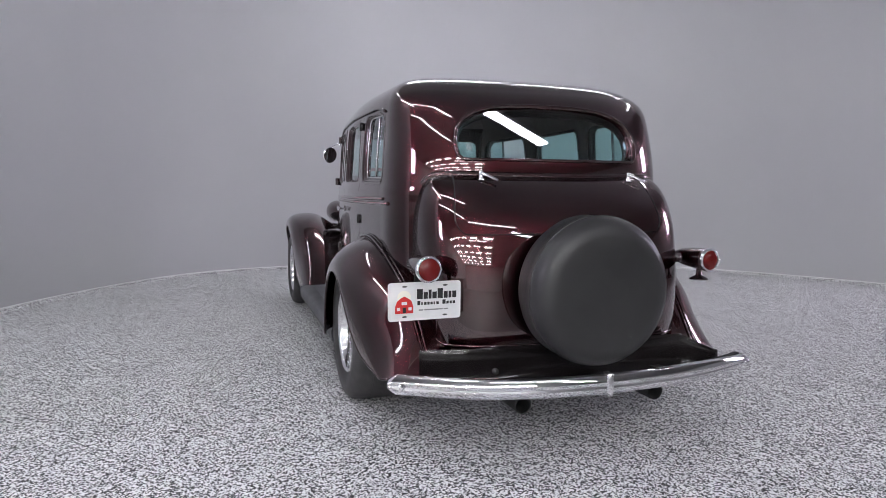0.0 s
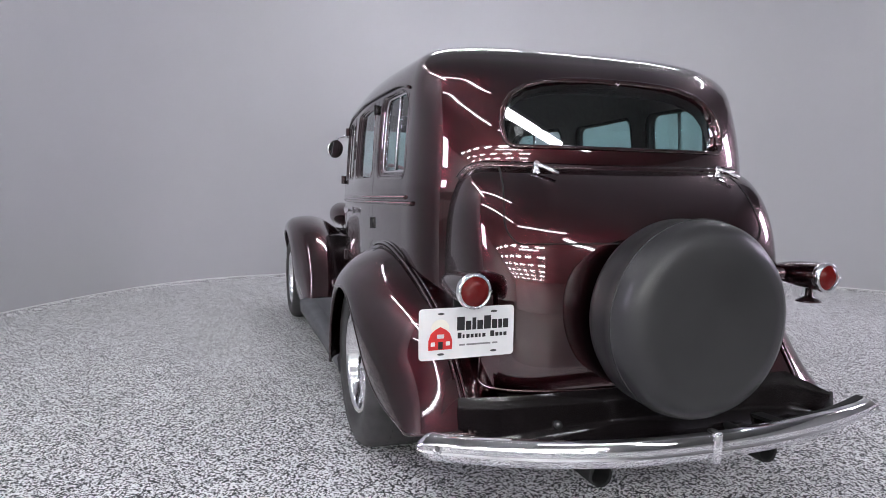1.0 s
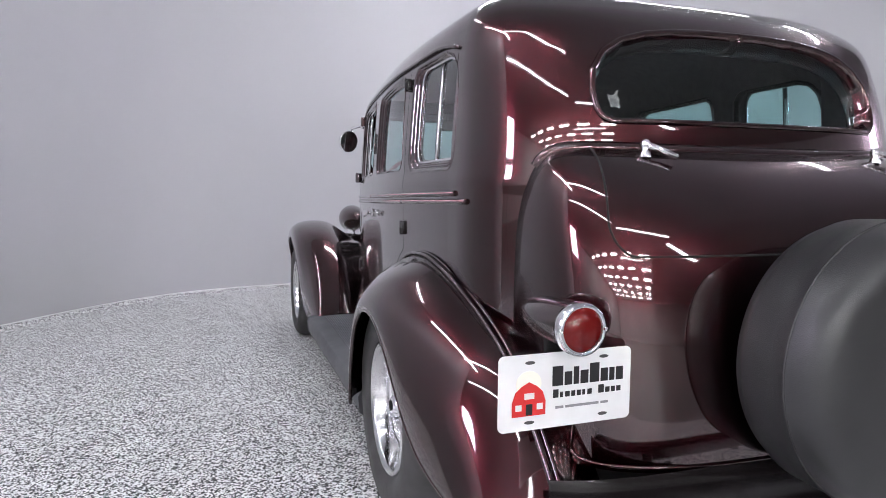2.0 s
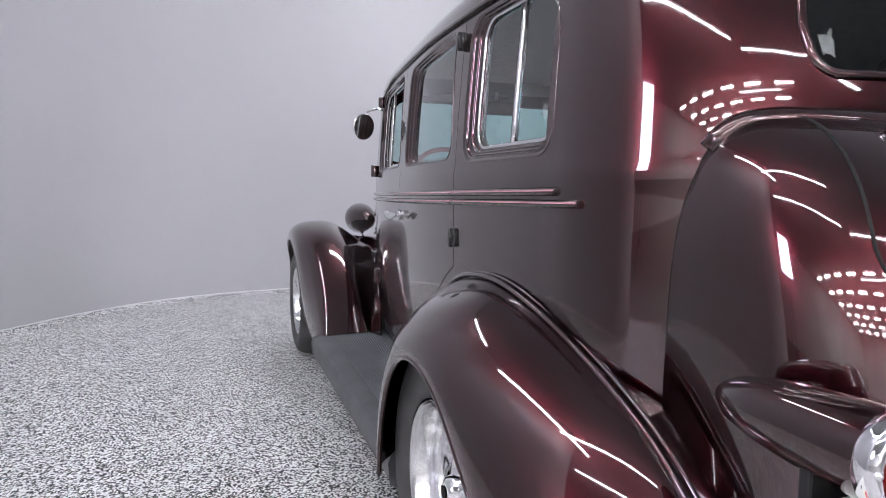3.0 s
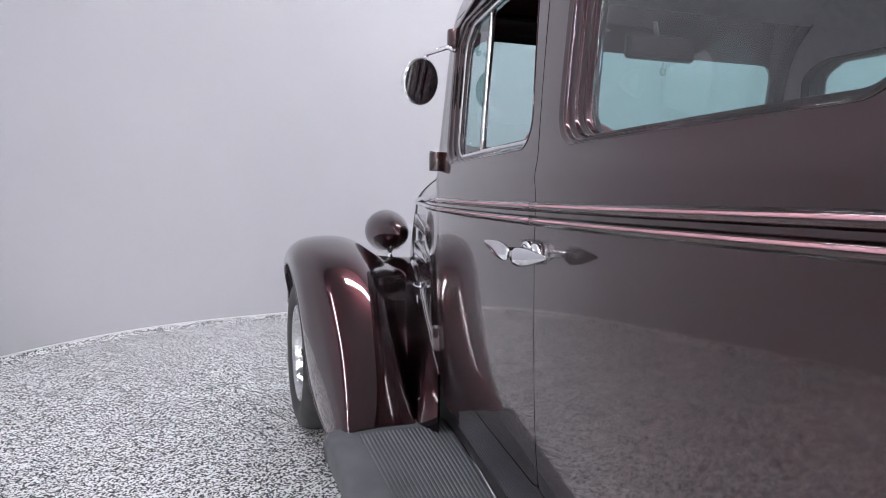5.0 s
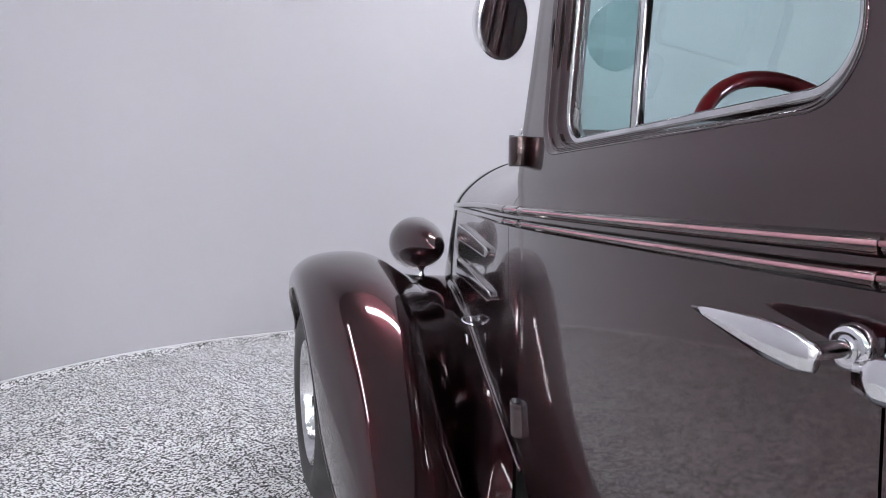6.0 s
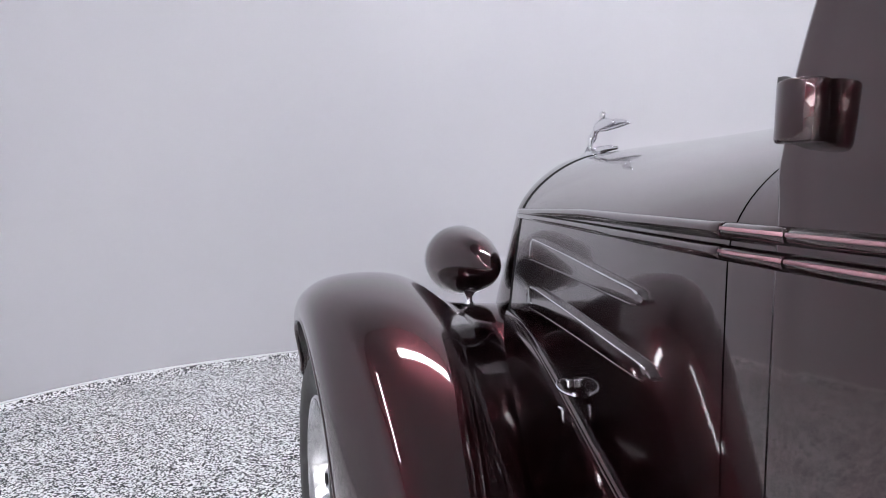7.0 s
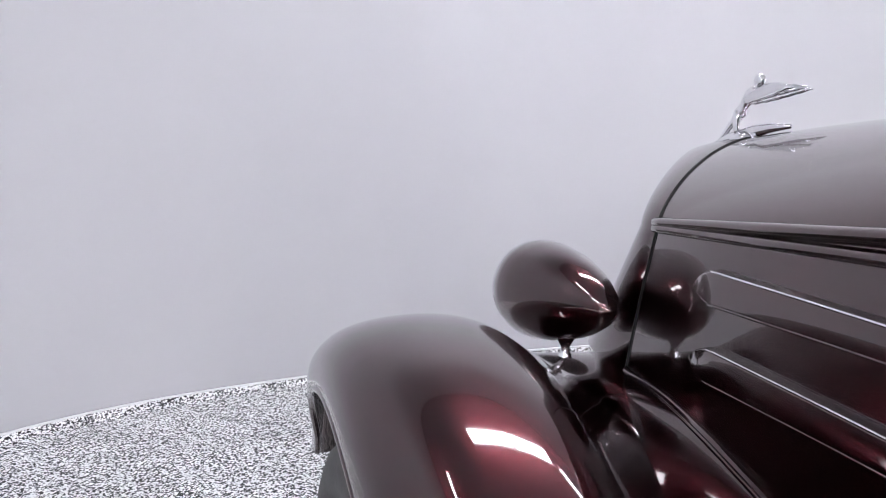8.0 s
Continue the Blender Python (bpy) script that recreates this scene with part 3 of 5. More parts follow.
def inset(shape, front, back, top, foot):
    """The glass outline inside an opening: each edge moved in by its own amount."""
    p = shape[1](0.016)
    (y0, z0), (y1, z1) = p.min(0), p.max(0)

    def to(q, f=1.0):
        u, w = (q[:, 0] - y0) / (y1 - y0), (q[:, 1] - z0) / (z1 - z0)
        return np.stack([q[:, 0] + f * (back * (1 - u) - front * u), q[:, 1] + f * (foot * (1 - w) - top * w)], -1)

    def sdf(x):
        u, w = (x[:, 0] - y0 - back) / (y1 - y0 - back - front), (x[:, 1] - z0 - foot) / (z1 - z0 - foot - top)
        return shape[0](np.stack([y0 + u * (y1 - y0), z0 + w * (z1 - z0)], -1))

    return to, sdf


# how far across the reveal, how deep, and how high its beads stand, from the panel's edge to the glass
REVEAL = [(-0.05, -0.003, 0.0), (-0.04, 0.0008, 0.0), (0.0, 0.0015, 0.0)]
for t in np.linspace(0.03, 1.0, 40):
    REVEAL.append((t, 0.0015 - 0.0215 * t**1.25, sum(h * math.exp(-(((t - m) / 0.055) ** 2)) for m, h in ((0.30, 0.0042), (0.60, 0.0042), (0.90, 0.003)))))
REVEAL += [(1.05, -0.022, 0.0), (1.02, -0.032, 0.0), (-0.02, -0.020, 0.0)]


def window(owner, base, shape, mirror, edges, name="window", chrome_bar=None, trim=None, keep=None):
    """A glazed side opening: the pane set back in a stepped painted reveal that is widest at its leading edge."""
    side_of = flipped if mirror else (lambda vf: vf)
    to, sdf = inset(shape, *edges)
    glass = base.split(sdf)[0]
    if keep:
        glass = glass.split(keep)[0]
    pane = part(name, glass.off(-0.021).build(name, GLASS, 0, mirror), GLASS, owner, "green-tinted glass pane")
    holder = pane if owner is car else owner
    q = shape[1](0.016)
    v, k = [], len(REVEAL)
    wide = np.clip((np.linalg.norm(to(q, 1.0) - q, axis=1) - 0.018) / 0.020, 0, 1)[:, None]
    for f, d, bead_high in REVEAL:
        at, n = on(base, to(q, f))
        v.append(at + n * (d + bead_high * wide))
    n = len(q)
    v = np.stack(v, 1).reshape(-1, 3)
    f = [(i * k + a, i * k + (a + 1) % k, (i + 1) % n * k + (a + 1) % k, (i + 1) % n * k + a) for i in range(n) for a in range(k)]
    part("window_frame", side_of((v, f)), PAINT, holder, "painted stepped window reveal")
    if trim:
        p, nn = on(base, to(q, 0.90))
        part("window_trim", side_of(sweep(p, nn, [(x, y - 0.0165) for x, y in ring(0.0052, 10, 0.0036)], True)), trim, holder, "pale metal inner frame")
    if chrome_bar:
        p, nn = on(base, chrome_bar)
        part("divider", side_of(sweep(p, nn, [(-0.0085, -0.024), (-0.0085, -0.0155), (-0.007, -0.0135), (0.007, -0.0135), (0.0085, -0.0155), (0.0085, -0.024)])), ALLOY, holder, "pale metal upright divider bar")
    return pane


def rose(pane, place, q, size, turn, mirror=False):
    """A rose etched into the glass: a bloom of overlapping petals, leaves and a bent stem; place: two parameters to a point."""
    v, f, n = [tuple(place(q, 0.0012))], [], 96
    tips = [(0.9, 1.55), (2.2, 1.4), (3.9, 1.35), (5.0, 1.6)]
    for j in range(n):
        t = 2 * math.pi * j / n
        r = 0.86 + 0.08 * math.cos(7 * t) + sum((h - 0.9) * math.exp(-(((t - a) / 0.20) ** 2)) for a, h in tips)
        v.append(tuple(place((q[0] + size * r * math.cos(t + turn), q[1] + size * r * math.sin(t + turn)), 0.0012)))
        f.append((0, j + 1, (j + 1) % n + 1))
    vf = (v, f)
    part("etched_rose", flipped(vf) if mirror else vf, ETCH, pane, "pale rose etched in the glass corner", False)


def rear_glass(sheet, shape):
    """The back window: a flat pane deep inside a rounded painted reveal."""
    flat_y = -0.556 + 0.17 * (sheet.P[:, 2] - 1.24) + 0.06 * sheet.P[:, 0] ** 2
    pane_sheet = Sheet(np.stack([sheet.P[:, 0], flat_y, sheet.P[:, 2]], -1), np.tile(np.array([0.0, -0.9858, 0.1676]), (len(sheet.P), 1)), sheet.Q, sheet.J, sheet.F)
    pane = part("rear_window", pane_sheet.build("rear_window", GLASS), GLASS, car, "green-tinted glass pane")
    rose(pane, lambda q, d: (q[0], -0.556 + 0.17 * (q[1] - 1.24) + 0.06 * q[0] ** 2 - d, q[1]), (-0.352, 1.282), 0.018, 0.3)
    p, n = on(sheet, shape[1](0.018))
    prof = [(-0.012, -0.060), (0.016, -0.055), (0.016, 0.0), (0.012, 0.005), (0.006, 0.006), (0.001, 0.003), (-0.002, -0.008), (-0.005, -0.018), (-0.007, -0.055)]
    part("window_frame", sweep(p, n, prof, True), PAINT, pane, "rounded painted window reveal")


part("body_shell", rear.build("body_shell", PAINT, 0.012), PAINT, car, "rear shell round the back window")
part("roof", roof.build("roof", PAINT, 0.012), PAINT, car)
part("windscreen_surround", front.build("windscreen_surround", PAINT, 0.012), PAINT, car)
part("windscreen", sw.off(-0.01).build("windscreen", GLASS), GLASS, car, "green-tinted windscreen glass")
for mirror in (False, True):
    part("quarter_panel", side.build("quarter_panel", PAINT, 0.012, mirror), PAINT, car)
    d1 = part("rear_door", rd.build("rear_door", PAINT, 0.014, mirror), PAINT, car)
    d2 = part("front_door", fd.build("front_door", PAINT, 0.014, mirror), PAINT, car)
    quarter = window(car, qw, QUARTER_WIN, mirror, (0.066, 0.026, 0.016, 0.037), "quarter_window", [(-0.045, z) for z in np.linspace(1.14, 1.445, 8)], ALLOY)
    window(d1, rw, REAR_WIN, mirror, (0.060, 0.020, 0.018, 0.014))
    window(d2, fw, FRONT_WIN, mirror, (0.072, 0.020, 0.018, 0.020), "window", [(1.325, z) for z in np.linspace(1.113, 1.434, 8)], ALLOY, lambda q: 1.328 - q[:, 0])
    for holder, sheet, q, turn in ((d2, fw, (1.515, 1.165), 0.4), (quarter, qw, (-0.178, 1.200), 2.2)):
        rose(holder, lambda q, d, sheet=sheet: sheet.at(q)[0] - (0.021 - d) * sheet.at(q)[1], q, 0.016, turn, mirror)
    # dark lining behind the door gaps
    lining = Sheet.grid(BP[:TOP_ROW, :N_SIDE], BP[:TOP_ROW, :N_SIDE][..., [1, 2]], BN[:TOP_ROW, :N_SIDE]).off(-0.03)
    for shape in (QUARTER_WIN, REAR_WIN, FRONT_WIN):
        lining = lining.split(shape[0])[1]
    part("side_lining", lining.build("side_lining", CLOTH, 0.004, mirror), CLOTH, car, "grey cloth side trim")
lining = Sheet.grid(BP[:TOP_ROW, N_SIDE - 1 : N_SIDE + N_REAR + 1], BP[:TOP_ROW, N_SIDE - 1 : N_SIDE + N_REAR + 1][..., [0, 2]], BN[:TOP_ROW, N_SIDE - 1 : N_SIDE + N_REAR + 1]).off(-0.03)
lining = lining.split(BACK_LIGHT[0])[1]
part("rear_lining", lining.build("rear_lining", CLOTH, 0.004), CLOTH, car, "grey cloth rear trim")
part("headliner", roof.off(-0.03).build("headliner", CLOTH, 0.004), CLOTH, car, "grey cloth headliner")
rear_glass(bw, BACK_LIGHT)

rail = []
for y in np.linspace(1.60, -0.22, 60):
    rail.append((-float(half_w(y)) * float(tumble(1.46)) - 0.002, y, 1.487 - 0.05 * max(0, (y - 1.2) / 0.4) ** 2 - 0.03 * max(0, (-y) / 0.22) ** 2))
both("drip_rail", sweep(rail, [(-1, 0, 0.3)] * len(rail), ring(0.006, 6)), PAINT, car, "painted drip rail over the doors")


# trunk hump
def trunk_row(z):
    s = max(0.0, min(1.0, (z - 0.86) / 0.305))
    u = max(0.0, min(1.0, (z - 0.55) / 0.615))
    w = 0.505 + 0.120 * (1 - s**2.6) ** (1 / 2.6)
    y = -0.56 - 0.325 * (1 - u**2.2) ** (1 / 2.2)
    if z < 0.55:
        y = -0.885 + 0.008 * ((0.55 - z) / 0.12) ** 2
    if z < 0.86:
        w = 0.625 - 0.012 * ((0.86 - z) / 0.42) ** 2
    a = np.linspace(0, math.pi, 90)
    e = 2 / 4.2
    return np.stack([MID - (w + 0.008) * np.sign(np.cos(a)) * np.abs(np.cos(a)) ** e, -0.46 + (y + 0.46) * np.sin(a) ** e, np.full(len(a), z)], -1)


zs = list(np.linspace(0.43, 0.86, 26)) + [0.86 + 0.305 * math.sin(f) for f in np.linspace(0, math.pi / 2, 30)[1:]]
TP = np.array([trunk_row(z) for z in zs])
TQ = TP[..., [0, 2]].copy()
TQ[26:, :, 1] = (0.86 + 0.305 * np.linspace(0, 1, 30)[1:])[:, None]
trunk = Sheet.grid(TP, TQ)
if trunk.N[45][1] > 0:
    trunk.N = -trunk.N
    trunk.F = trunk.F[:, ::-1]
LID = outline([(-0.507, 0.889), (-0.43, 1.22), (0.43, 1.22), (0.507, 0.889)], 0.045)
lid, trunk = trunk.split(LID[0], 0.0016)
part("trunk", trunk.build("trunk", PAINT, 0.012), PAINT, car, "rounded trunk hump")
lid_ob = part("trunk_lid", lid.build("trunk_lid", PAINT, 0.012), PAINT, car)
p, n = on(lid, [q for q in LID[1](0.02) if q[1] < 1.155])
order = np.argsort(np.where(p[:, 0] < MID - 0.45, 1.2 - p[:, 2] - 10, np.where(p[:, 0] > MID + 0.45, p[:, 2] + 10, p[:, 0])))
part("lid_seal", sweep(p[order], n[order], ring(0.0028, 8)), GAP, lid_ob, "dark rubber seal round the lid")
crossing = []
for col in range(TP.shape[1]):
    c = TP[:, col]
    inside = []
    for x, y, z in c:
        wr = float(half_w(CORNER_Y)) * float(tumble(z)) + MID
        inside.append((abs(x - MID) / wr) ** 3 + (max(0, CORNER_Y - y) / (CORNER_Y - float(rear_y(z)))) ** 3 - 1)
    inside = np.array(inside)
    k = np.nonzero((inside[:-1] > 0) & (inside[1:] <= 0))[0]
    if len(k):
        k = k[-1]
        t = inside[k] / (inside[k] - inside[k + 1])
        crossing.append(c[k] + (c[k + 1] - c[k]) * t)
crossing = np.array([c for c in crossing if c[2] > 1.075])
nor = np.stack([0.5 * (crossing[:, 0] - MID), np.full(len(crossing), -0.55), np.full(len(crossing), 0.75)], -1)
part("trunk_moulding", sweep(crossing, nor, ring(0.017, 12, 0.012)), PAINT, car, "rounded fillet where trunk meets body")
bead = [(-0.565, z) for z in np.linspace(0.60, 0.47, 8)] + [(-0.565 + 0.028 * (1 - math.cos(a)), 0.462 - 0.020 * math.sin(a)) for a in np.linspace(0, math.pi / 2, 6)]
bead += [(x, 0.442) for x in np.linspace(-0.52, 0.58, 44)] + [(0.625 - 0.028 * (1 - math.cos(a)), 0.462 - 0.020 * math.sin(a)) for a in np.linspace(math.pi / 2, 0, 6)]
p, n = on(trunk, bead)
part("trunk_bead", sweep(p, n, ring(0.005, 8)), PAINT, car, "raised bead along the trunk's foot")

# valance from the trunk's foot down and back to the bumper
sweep_y = spline([0, 0.15, 0.5, 0.8, 1.0], [-0.872, -0.880, -0.890, -0.925, -0.985])
sweep_z = spline([0, 0.15, 0.5, 0.8, 1.0], [0.436, 0.420, 0.350, 0.290, 0.270])
pan = []
for x in np.linspace(-0.665, 0.74, 52):
    drop = max(0.0, min(1.0, (x - 0.57) / 0.15))
    k = 1 - 0.55 * (abs(x - MID) / 0.67) ** 3
    pan.append([(x, -0.872 - 0.10 * drop + 0.028 * (abs(x - MID) / 0.63) ** 6 + (float(sweep_y(t)) + 0.872) * k, 0.27 + (float(sweep_z(t)) - 0.27) * (1 - 0.45 * drop)) for t in np.linspace(0, 1, 16)])
pan = np.array(pan)
# body-coloured panel; the darkness under the trunk is put into its black
part("tail_pan", Sheet.grid(pan, pan[..., :2]).build("tail_pan", GLOSS_BLACK, 0.008), GLOSS_BLACK, car, "lower valance behind the trunk, its shade put into a glossy black")
for x in (-0.36, 0.10):
    part("valance_bolt", lathe([(0.0, -0.008), (0.011, -0.007), (0.013, 0.0), (0.012, 0.02)], "y", 14, (x, -0.905, 0.345)), STEEL, car, "small dark bolt head")
part("tail_core", block((1.0, 0.5, 0.14), (MID, -0.62, 0.33), 0.03), BLACK, car, smooth=False)
part("chassis", block((0.86, 3.6, 0.16), (0, 1.2, 0.30), 0.03), BLACK, car, "black chassis underside", False)
part("floor_pan", block((0.86, 2.2, 0.05), (MID, 0.50, 0.44), 0.01), BLACK, car, smooth=False)

# cowl, hood and nose
hood_w = spline([1.66, 1.70, 1.80, 2.0, 2.33, 2.7, 2.85, 3.0], [float(half_w(1.66)), float(half_w(1.70)), 0.5375, 0.490, 0.398, 0.302, 0.262, 0.225])
hood_t = spline([1.66, 2.35, 2.77, 2.90, 3.02], [1.190, 1.170, 1.160, 1.150, 1.132])
hood_b = spline([1.66, 2.0, 2.4, 2.67, 2.81, 3.0], [0.50, 0.565, 0.643, 0.690, 0.702, 0.700])


def flank_lean(y, z, w):
    k = max(0, min(1, (2.0 - y) / 0.28))
    return (1 - k) * -0.014 * (max(0, 0.985 - z) / 0.3) ** 2 + k * w * (float(tumble(z)) - 1)


def hood_section(y):
    """Half and half of the hood's arch at one station, left foot to right foot."""
    w, t, b, e = float(hood_w(y)), float(hood_t(y)), float(hood_b(y)), 2 / (2.1 - 0.65 * max(0, min(1, (y - 1.8) / 1.1)))
    out = []
    for z in np.linspace(b, 0.985, 26):
        out.append((-(w + flank_lean(y, z, w)), y, z))
    for f in np.linspace(0, math.pi / 2, 36)[1:]:
        out.append((MID - (w + MID) * math.cos(f) ** e, y, 0.985 + (t - 0.985) * math.sin(f) ** e))
    return out + [(2 * MID - x, yy, z) for x, yy, z in out[:-1][::-1]]


HOOD_FRONT = 2.864


def front_edge(x, z):
    """How far the hood's front edge stands ahead of its place at the belt: raked forward below, prowed above."""
    k = min(1, abs(x - MID) / 0.289)
    return 0.33 * max(0, 0.985 - z) + (0.085 * (1 - k**1.5) if z > 0.985 else 0)


def hood_grid(y0, y1, n):
    rows = []
    for y in np.linspace(y0, y1, n):
        s = max(0, (y - 1.8) / (HOOD_FRONT - 1.8))
        rows.append([(x, y + s * front_edge(x, z), z) for x, _, z in hood_section(y)])
    return np.array(rows)


def strip_sheet(P):
    q = np.stack([P[..., 1], np.cumsum(np.r_[0, np.ones(P.shape[1] - 1)])[None, :] * np.ones((P.shape[0], 1)) * 0.02], -1)
    s = Sheet.grid(P, q)
    mid = s.N.reshape(P.shape)[P.shape[0] // 2, P.shape[1] // 2]
    if mid[2] < 0:
        s.N = -s.N
        s.F = s.F[:, ::-1]
    return s


cowl_P = hood_grid(1.7028, 1.7985, 10)
hood_P = hood_grid(1.8015, HOOD_FRONT - 0.002, 60)
part("cowl", strip_sheet(cowl_P).build("cowl", PAINT, 0.01), PAINT, car)
hood_sheet = strip_sheet(hood_P)
part("hood", hood_sheet.build("hood", PAINT, 0.01), PAINT, car, "long tapered hood")
nose = []
for s in np.linspace(0, 1.36, 26):
    row = []
    for x, _, z in hood_section(HOOD_FRONT + 0.001):
        reach = 0.20 + 0.6 * max(0, 0.985 - z)
        zz = z - max(0, z - 0.985) * 0.22 * (1 - math.cos(s)) ** 1.3
        row.append((MID + (x - MID) * math.cos(s), HOOD_FRONT + 0.002 + front_edge(x, z) + reach * math.sin(s), zz))
    nose.append(row)
nose = np.array(nose)
part("grille_shell", strip_sheet(nose).build("grille_shell", PAINT, 0.01), PAINT, car, "painted radiator shell")
part("grille", (nose[-1].tolist() + [(MID, 3.10, 0.80)], [(i, i + 1, len(nose[-1])) for i in range(len(nose[-1]) - 1)]), STEEL, car, "dark grille behind the shell")
seam = nose[0]
seam_n = strip_sheet(nose).N[: len(seam)]
part("hood_welt", sweep(seam + seam_n * 0.0005, seam_n, ring(0.0024, 8)), GAP, car, "black rubber welt round the hood's front edge")
part("hood_hinge", tube([(MID, y, float(hood_t(y)) + 0.0005) for y in np.linspace(1.8, 2.93, 20)], 0.0028, 6, (1, 0, 0)), PAINT, car, "raised centre hinge of the hood")


def hood_point(y, z):
    """A place on the hood's flank and the normal there."""
    y0 = y - max(0, min(1.05, (y - 1.8) / (HOOD_FRONT - 1.8))) * 0.33 * max(0, 0.985 - z)
    x = float(hood_w(y0)) + flank_lean(y0, z, float(hood_w(y0)))
    slope = float(hood_w(y0 + 0.01) - hood_w(y0 - 0.01)) / 0.02
    n = np.array([-1.0, -slope, 0.0])
    return np.array([-x, y, z]), n / np.linalg.norm(n)


# belt mouldings along body, cowl and hood
BELT = [(x, y + 0.002) for x, y in ring(0.0085, 14, 0.010)]


def belt_line(z_of, y0, y1):
    pts, nor = [], []
    for y in np.linspace(y0, min(y1, 1.66), 60):
        x = float(half_w(y)) * float(tumble(z_of(y)))
        s = float(half_w(y + 0.01) - half_w(y - 0.01)) / 0.02
        pts.append((-x, y, z_of(y)))
        nor.append((-1, -s, 0))
    for y in np.linspace(1.70, y1, 40):
        q, n = hood_point(y, z_of(y))
        pts.append(q)
        nor.append(n)
    return np.array(pts), np.array(nor)


belt_z = spline([-0.35, 0.3, 1.0, 1.8, 2.85], [1.019, 1.010, 1.000, 0.994, 0.983])
for lift, y0 in ((0.0, -0.350), (0.023, -0.275)):
    p, n = belt_line(lambda y: float(belt_z(y)) + lift * (1 - 0.55 * max(0, min(1, (y - 2.3) / 0.57))), y0, 2.87)
    for a, e in ((y0, 0.2605), (0.2635, 0.9390), (0.9420, 1.6985), (1.7035, 1.7980), (1.8020, 2.87)):
        ys = np.r_[a, p[(p[:, 1] > a + 0.004) & (p[:, 1] < e - 0.004), 1], e]
        at = np.stack([np.interp(ys, p[:, 1], p[:, k]) for k in range(3)], -1)
        up = np.stack([np.interp(ys, p[:, 1], n[:, k]) for k in range(3)], -1)
        bar_vf = sweep(at, up, BELT)
        line_vf = sweep(at + up * 0.0115 + np.array((0, 0, 0.0022)), up, ring(0.0020, 6, 0.0012))
        for turn in (lambda g: g, flipped):
            ob = part("belt_moulding", turn(bar_vf), PAINT, car, "raised painted belt moulding", bevel=0.002)
            # the bead's highlight is painted on as a thin pink line
            if e < 1.8:
                part("pinstripe", turn(line_vf), BELT_GLINT, ob, "thin pink line with the moulding's highlight put into its colour")

# hood side vents
for z_f, z_r, y_f, y_r in ((0.912, 0.910, 2.70, 1.985), (0.800, 0.816, 2.70, 1.955)):
    pts, nor, wid = [], [], []
    for s in np.linspace(0, 1, 40):
        q, n = hood_point(y_f + (y_r - y_f) * s, z_f + (z_r - z_f) * s)
        pts.append(q)
        nor.append(n)
        wid.append(min(1, math.sqrt(max(0.02, s * 14))) * (1 - 0.62 * s) * min(1, math.sqrt(max(0.04, (1 - s) * 25))))
    pts, nor, v, f = np.array(pts), np.array(nor), [], []
    prof = [(-0.030, -0.002), (-0.029, 0.010), (-0.025, 0.014), (0.020, 0.017), (0.025, 0.013), (0.026, -0.002)]
    for q, n, w in zip(pts, nor, wid):
        v += [tuple(q + np.array((0, 0, -a * w)) + n * b * (0.45 + 0.55 * w)) for a, b in prof]
    for i in range(39):
        f += [(i * 6 + a, i * 6 + a + 1, i * 6 + a + 7, i * 6 + a + 6) for a in range(5)]
    f += [tuple(range(6)), tuple(39 * 6 + a for a in range(6))[::-1]]
    vents = [part("hood_vent", g, PAINT, car, "raised teardrop hood vent", bevel=0.0015) for g in ((v, f), flipped((v, f)))]
    for a, b in ((-0.027, 0.0125), (0.0225, 0.0155)):
        p = np.array([q + n * b * (0.45 + 0.55 * w) + np.array((0, 0, -a * w)) for q, n, w in zip(pts, nor, wid)])
        strip = sweep(p[3:-1], nor[3:-1], ring(0.0022, 6))
        for vent, g in zip(vents, (strip, flipped(strip))):
            part("vent_strip", g, CHROME if a < 0 else PAINT, vent, "thin raised edge of the vent")


# fenders
def rounded(c, n):
    """A smooth curve that a polygon of control points guides, cut in n places an even way apart."""
    for _ in range(5):
        c = np.concatenate([c[:1], np.stack([0.75 * c[:-1] + 0.25 * c[1:], 0.25 * c[:-1] + 0.75 * c[1:]], 1).reshape(-1, c.shape[1]), c[-1:]])
    run = np.r_[0, np.cumsum(np.linalg.norm(np.diff(c, axis=0), axis=1))]
    return np.stack([np.interp(np.linspace(0, run[-1], n), run, c[:, k]) for k in range(c.shape[1])], -1)


def fender(stations, rows=64, cols=34):
    st = np.array(stations, float)
    k = 0.75
    P = []
    for row in rounded(st.reshape(len(st), -1), rows):
        I, C, O = row.reshape(3, 3)
        p1 = np.array((C[0] * k + I[0] * (1 - k), I[1] * 0.25 + C[1] * 0.75, C[2] + 0.028))
        p2 = np.array((O[0] - 0.004, C[1] * 0.62 + O[1] * 0.38, C[2] * 0.66 + O[2] * 0.34))
        t = np.linspace(0, 1, cols)[:, None]
        P.append((1 - t) ** 3 * I + 3 * t * (1 - t) ** 2 * p1 + 3 * t * t * (1 - t) * p2 + t**3 * O)
    P = np.array(P)
    q = np.stack(np.meshgrid(np.linspace(0, 1, rows), np.linspace(0, 1, cols), indexing="ij"), -1)
    sh = Sheet.grid(P, q)
    if sh.N.reshape(P.shape)[rows // 2, cols // 2, 2] < 0:
        sh.N = -sh.N
        sh.F = sh.F[:, ::-1]
    return sh, P


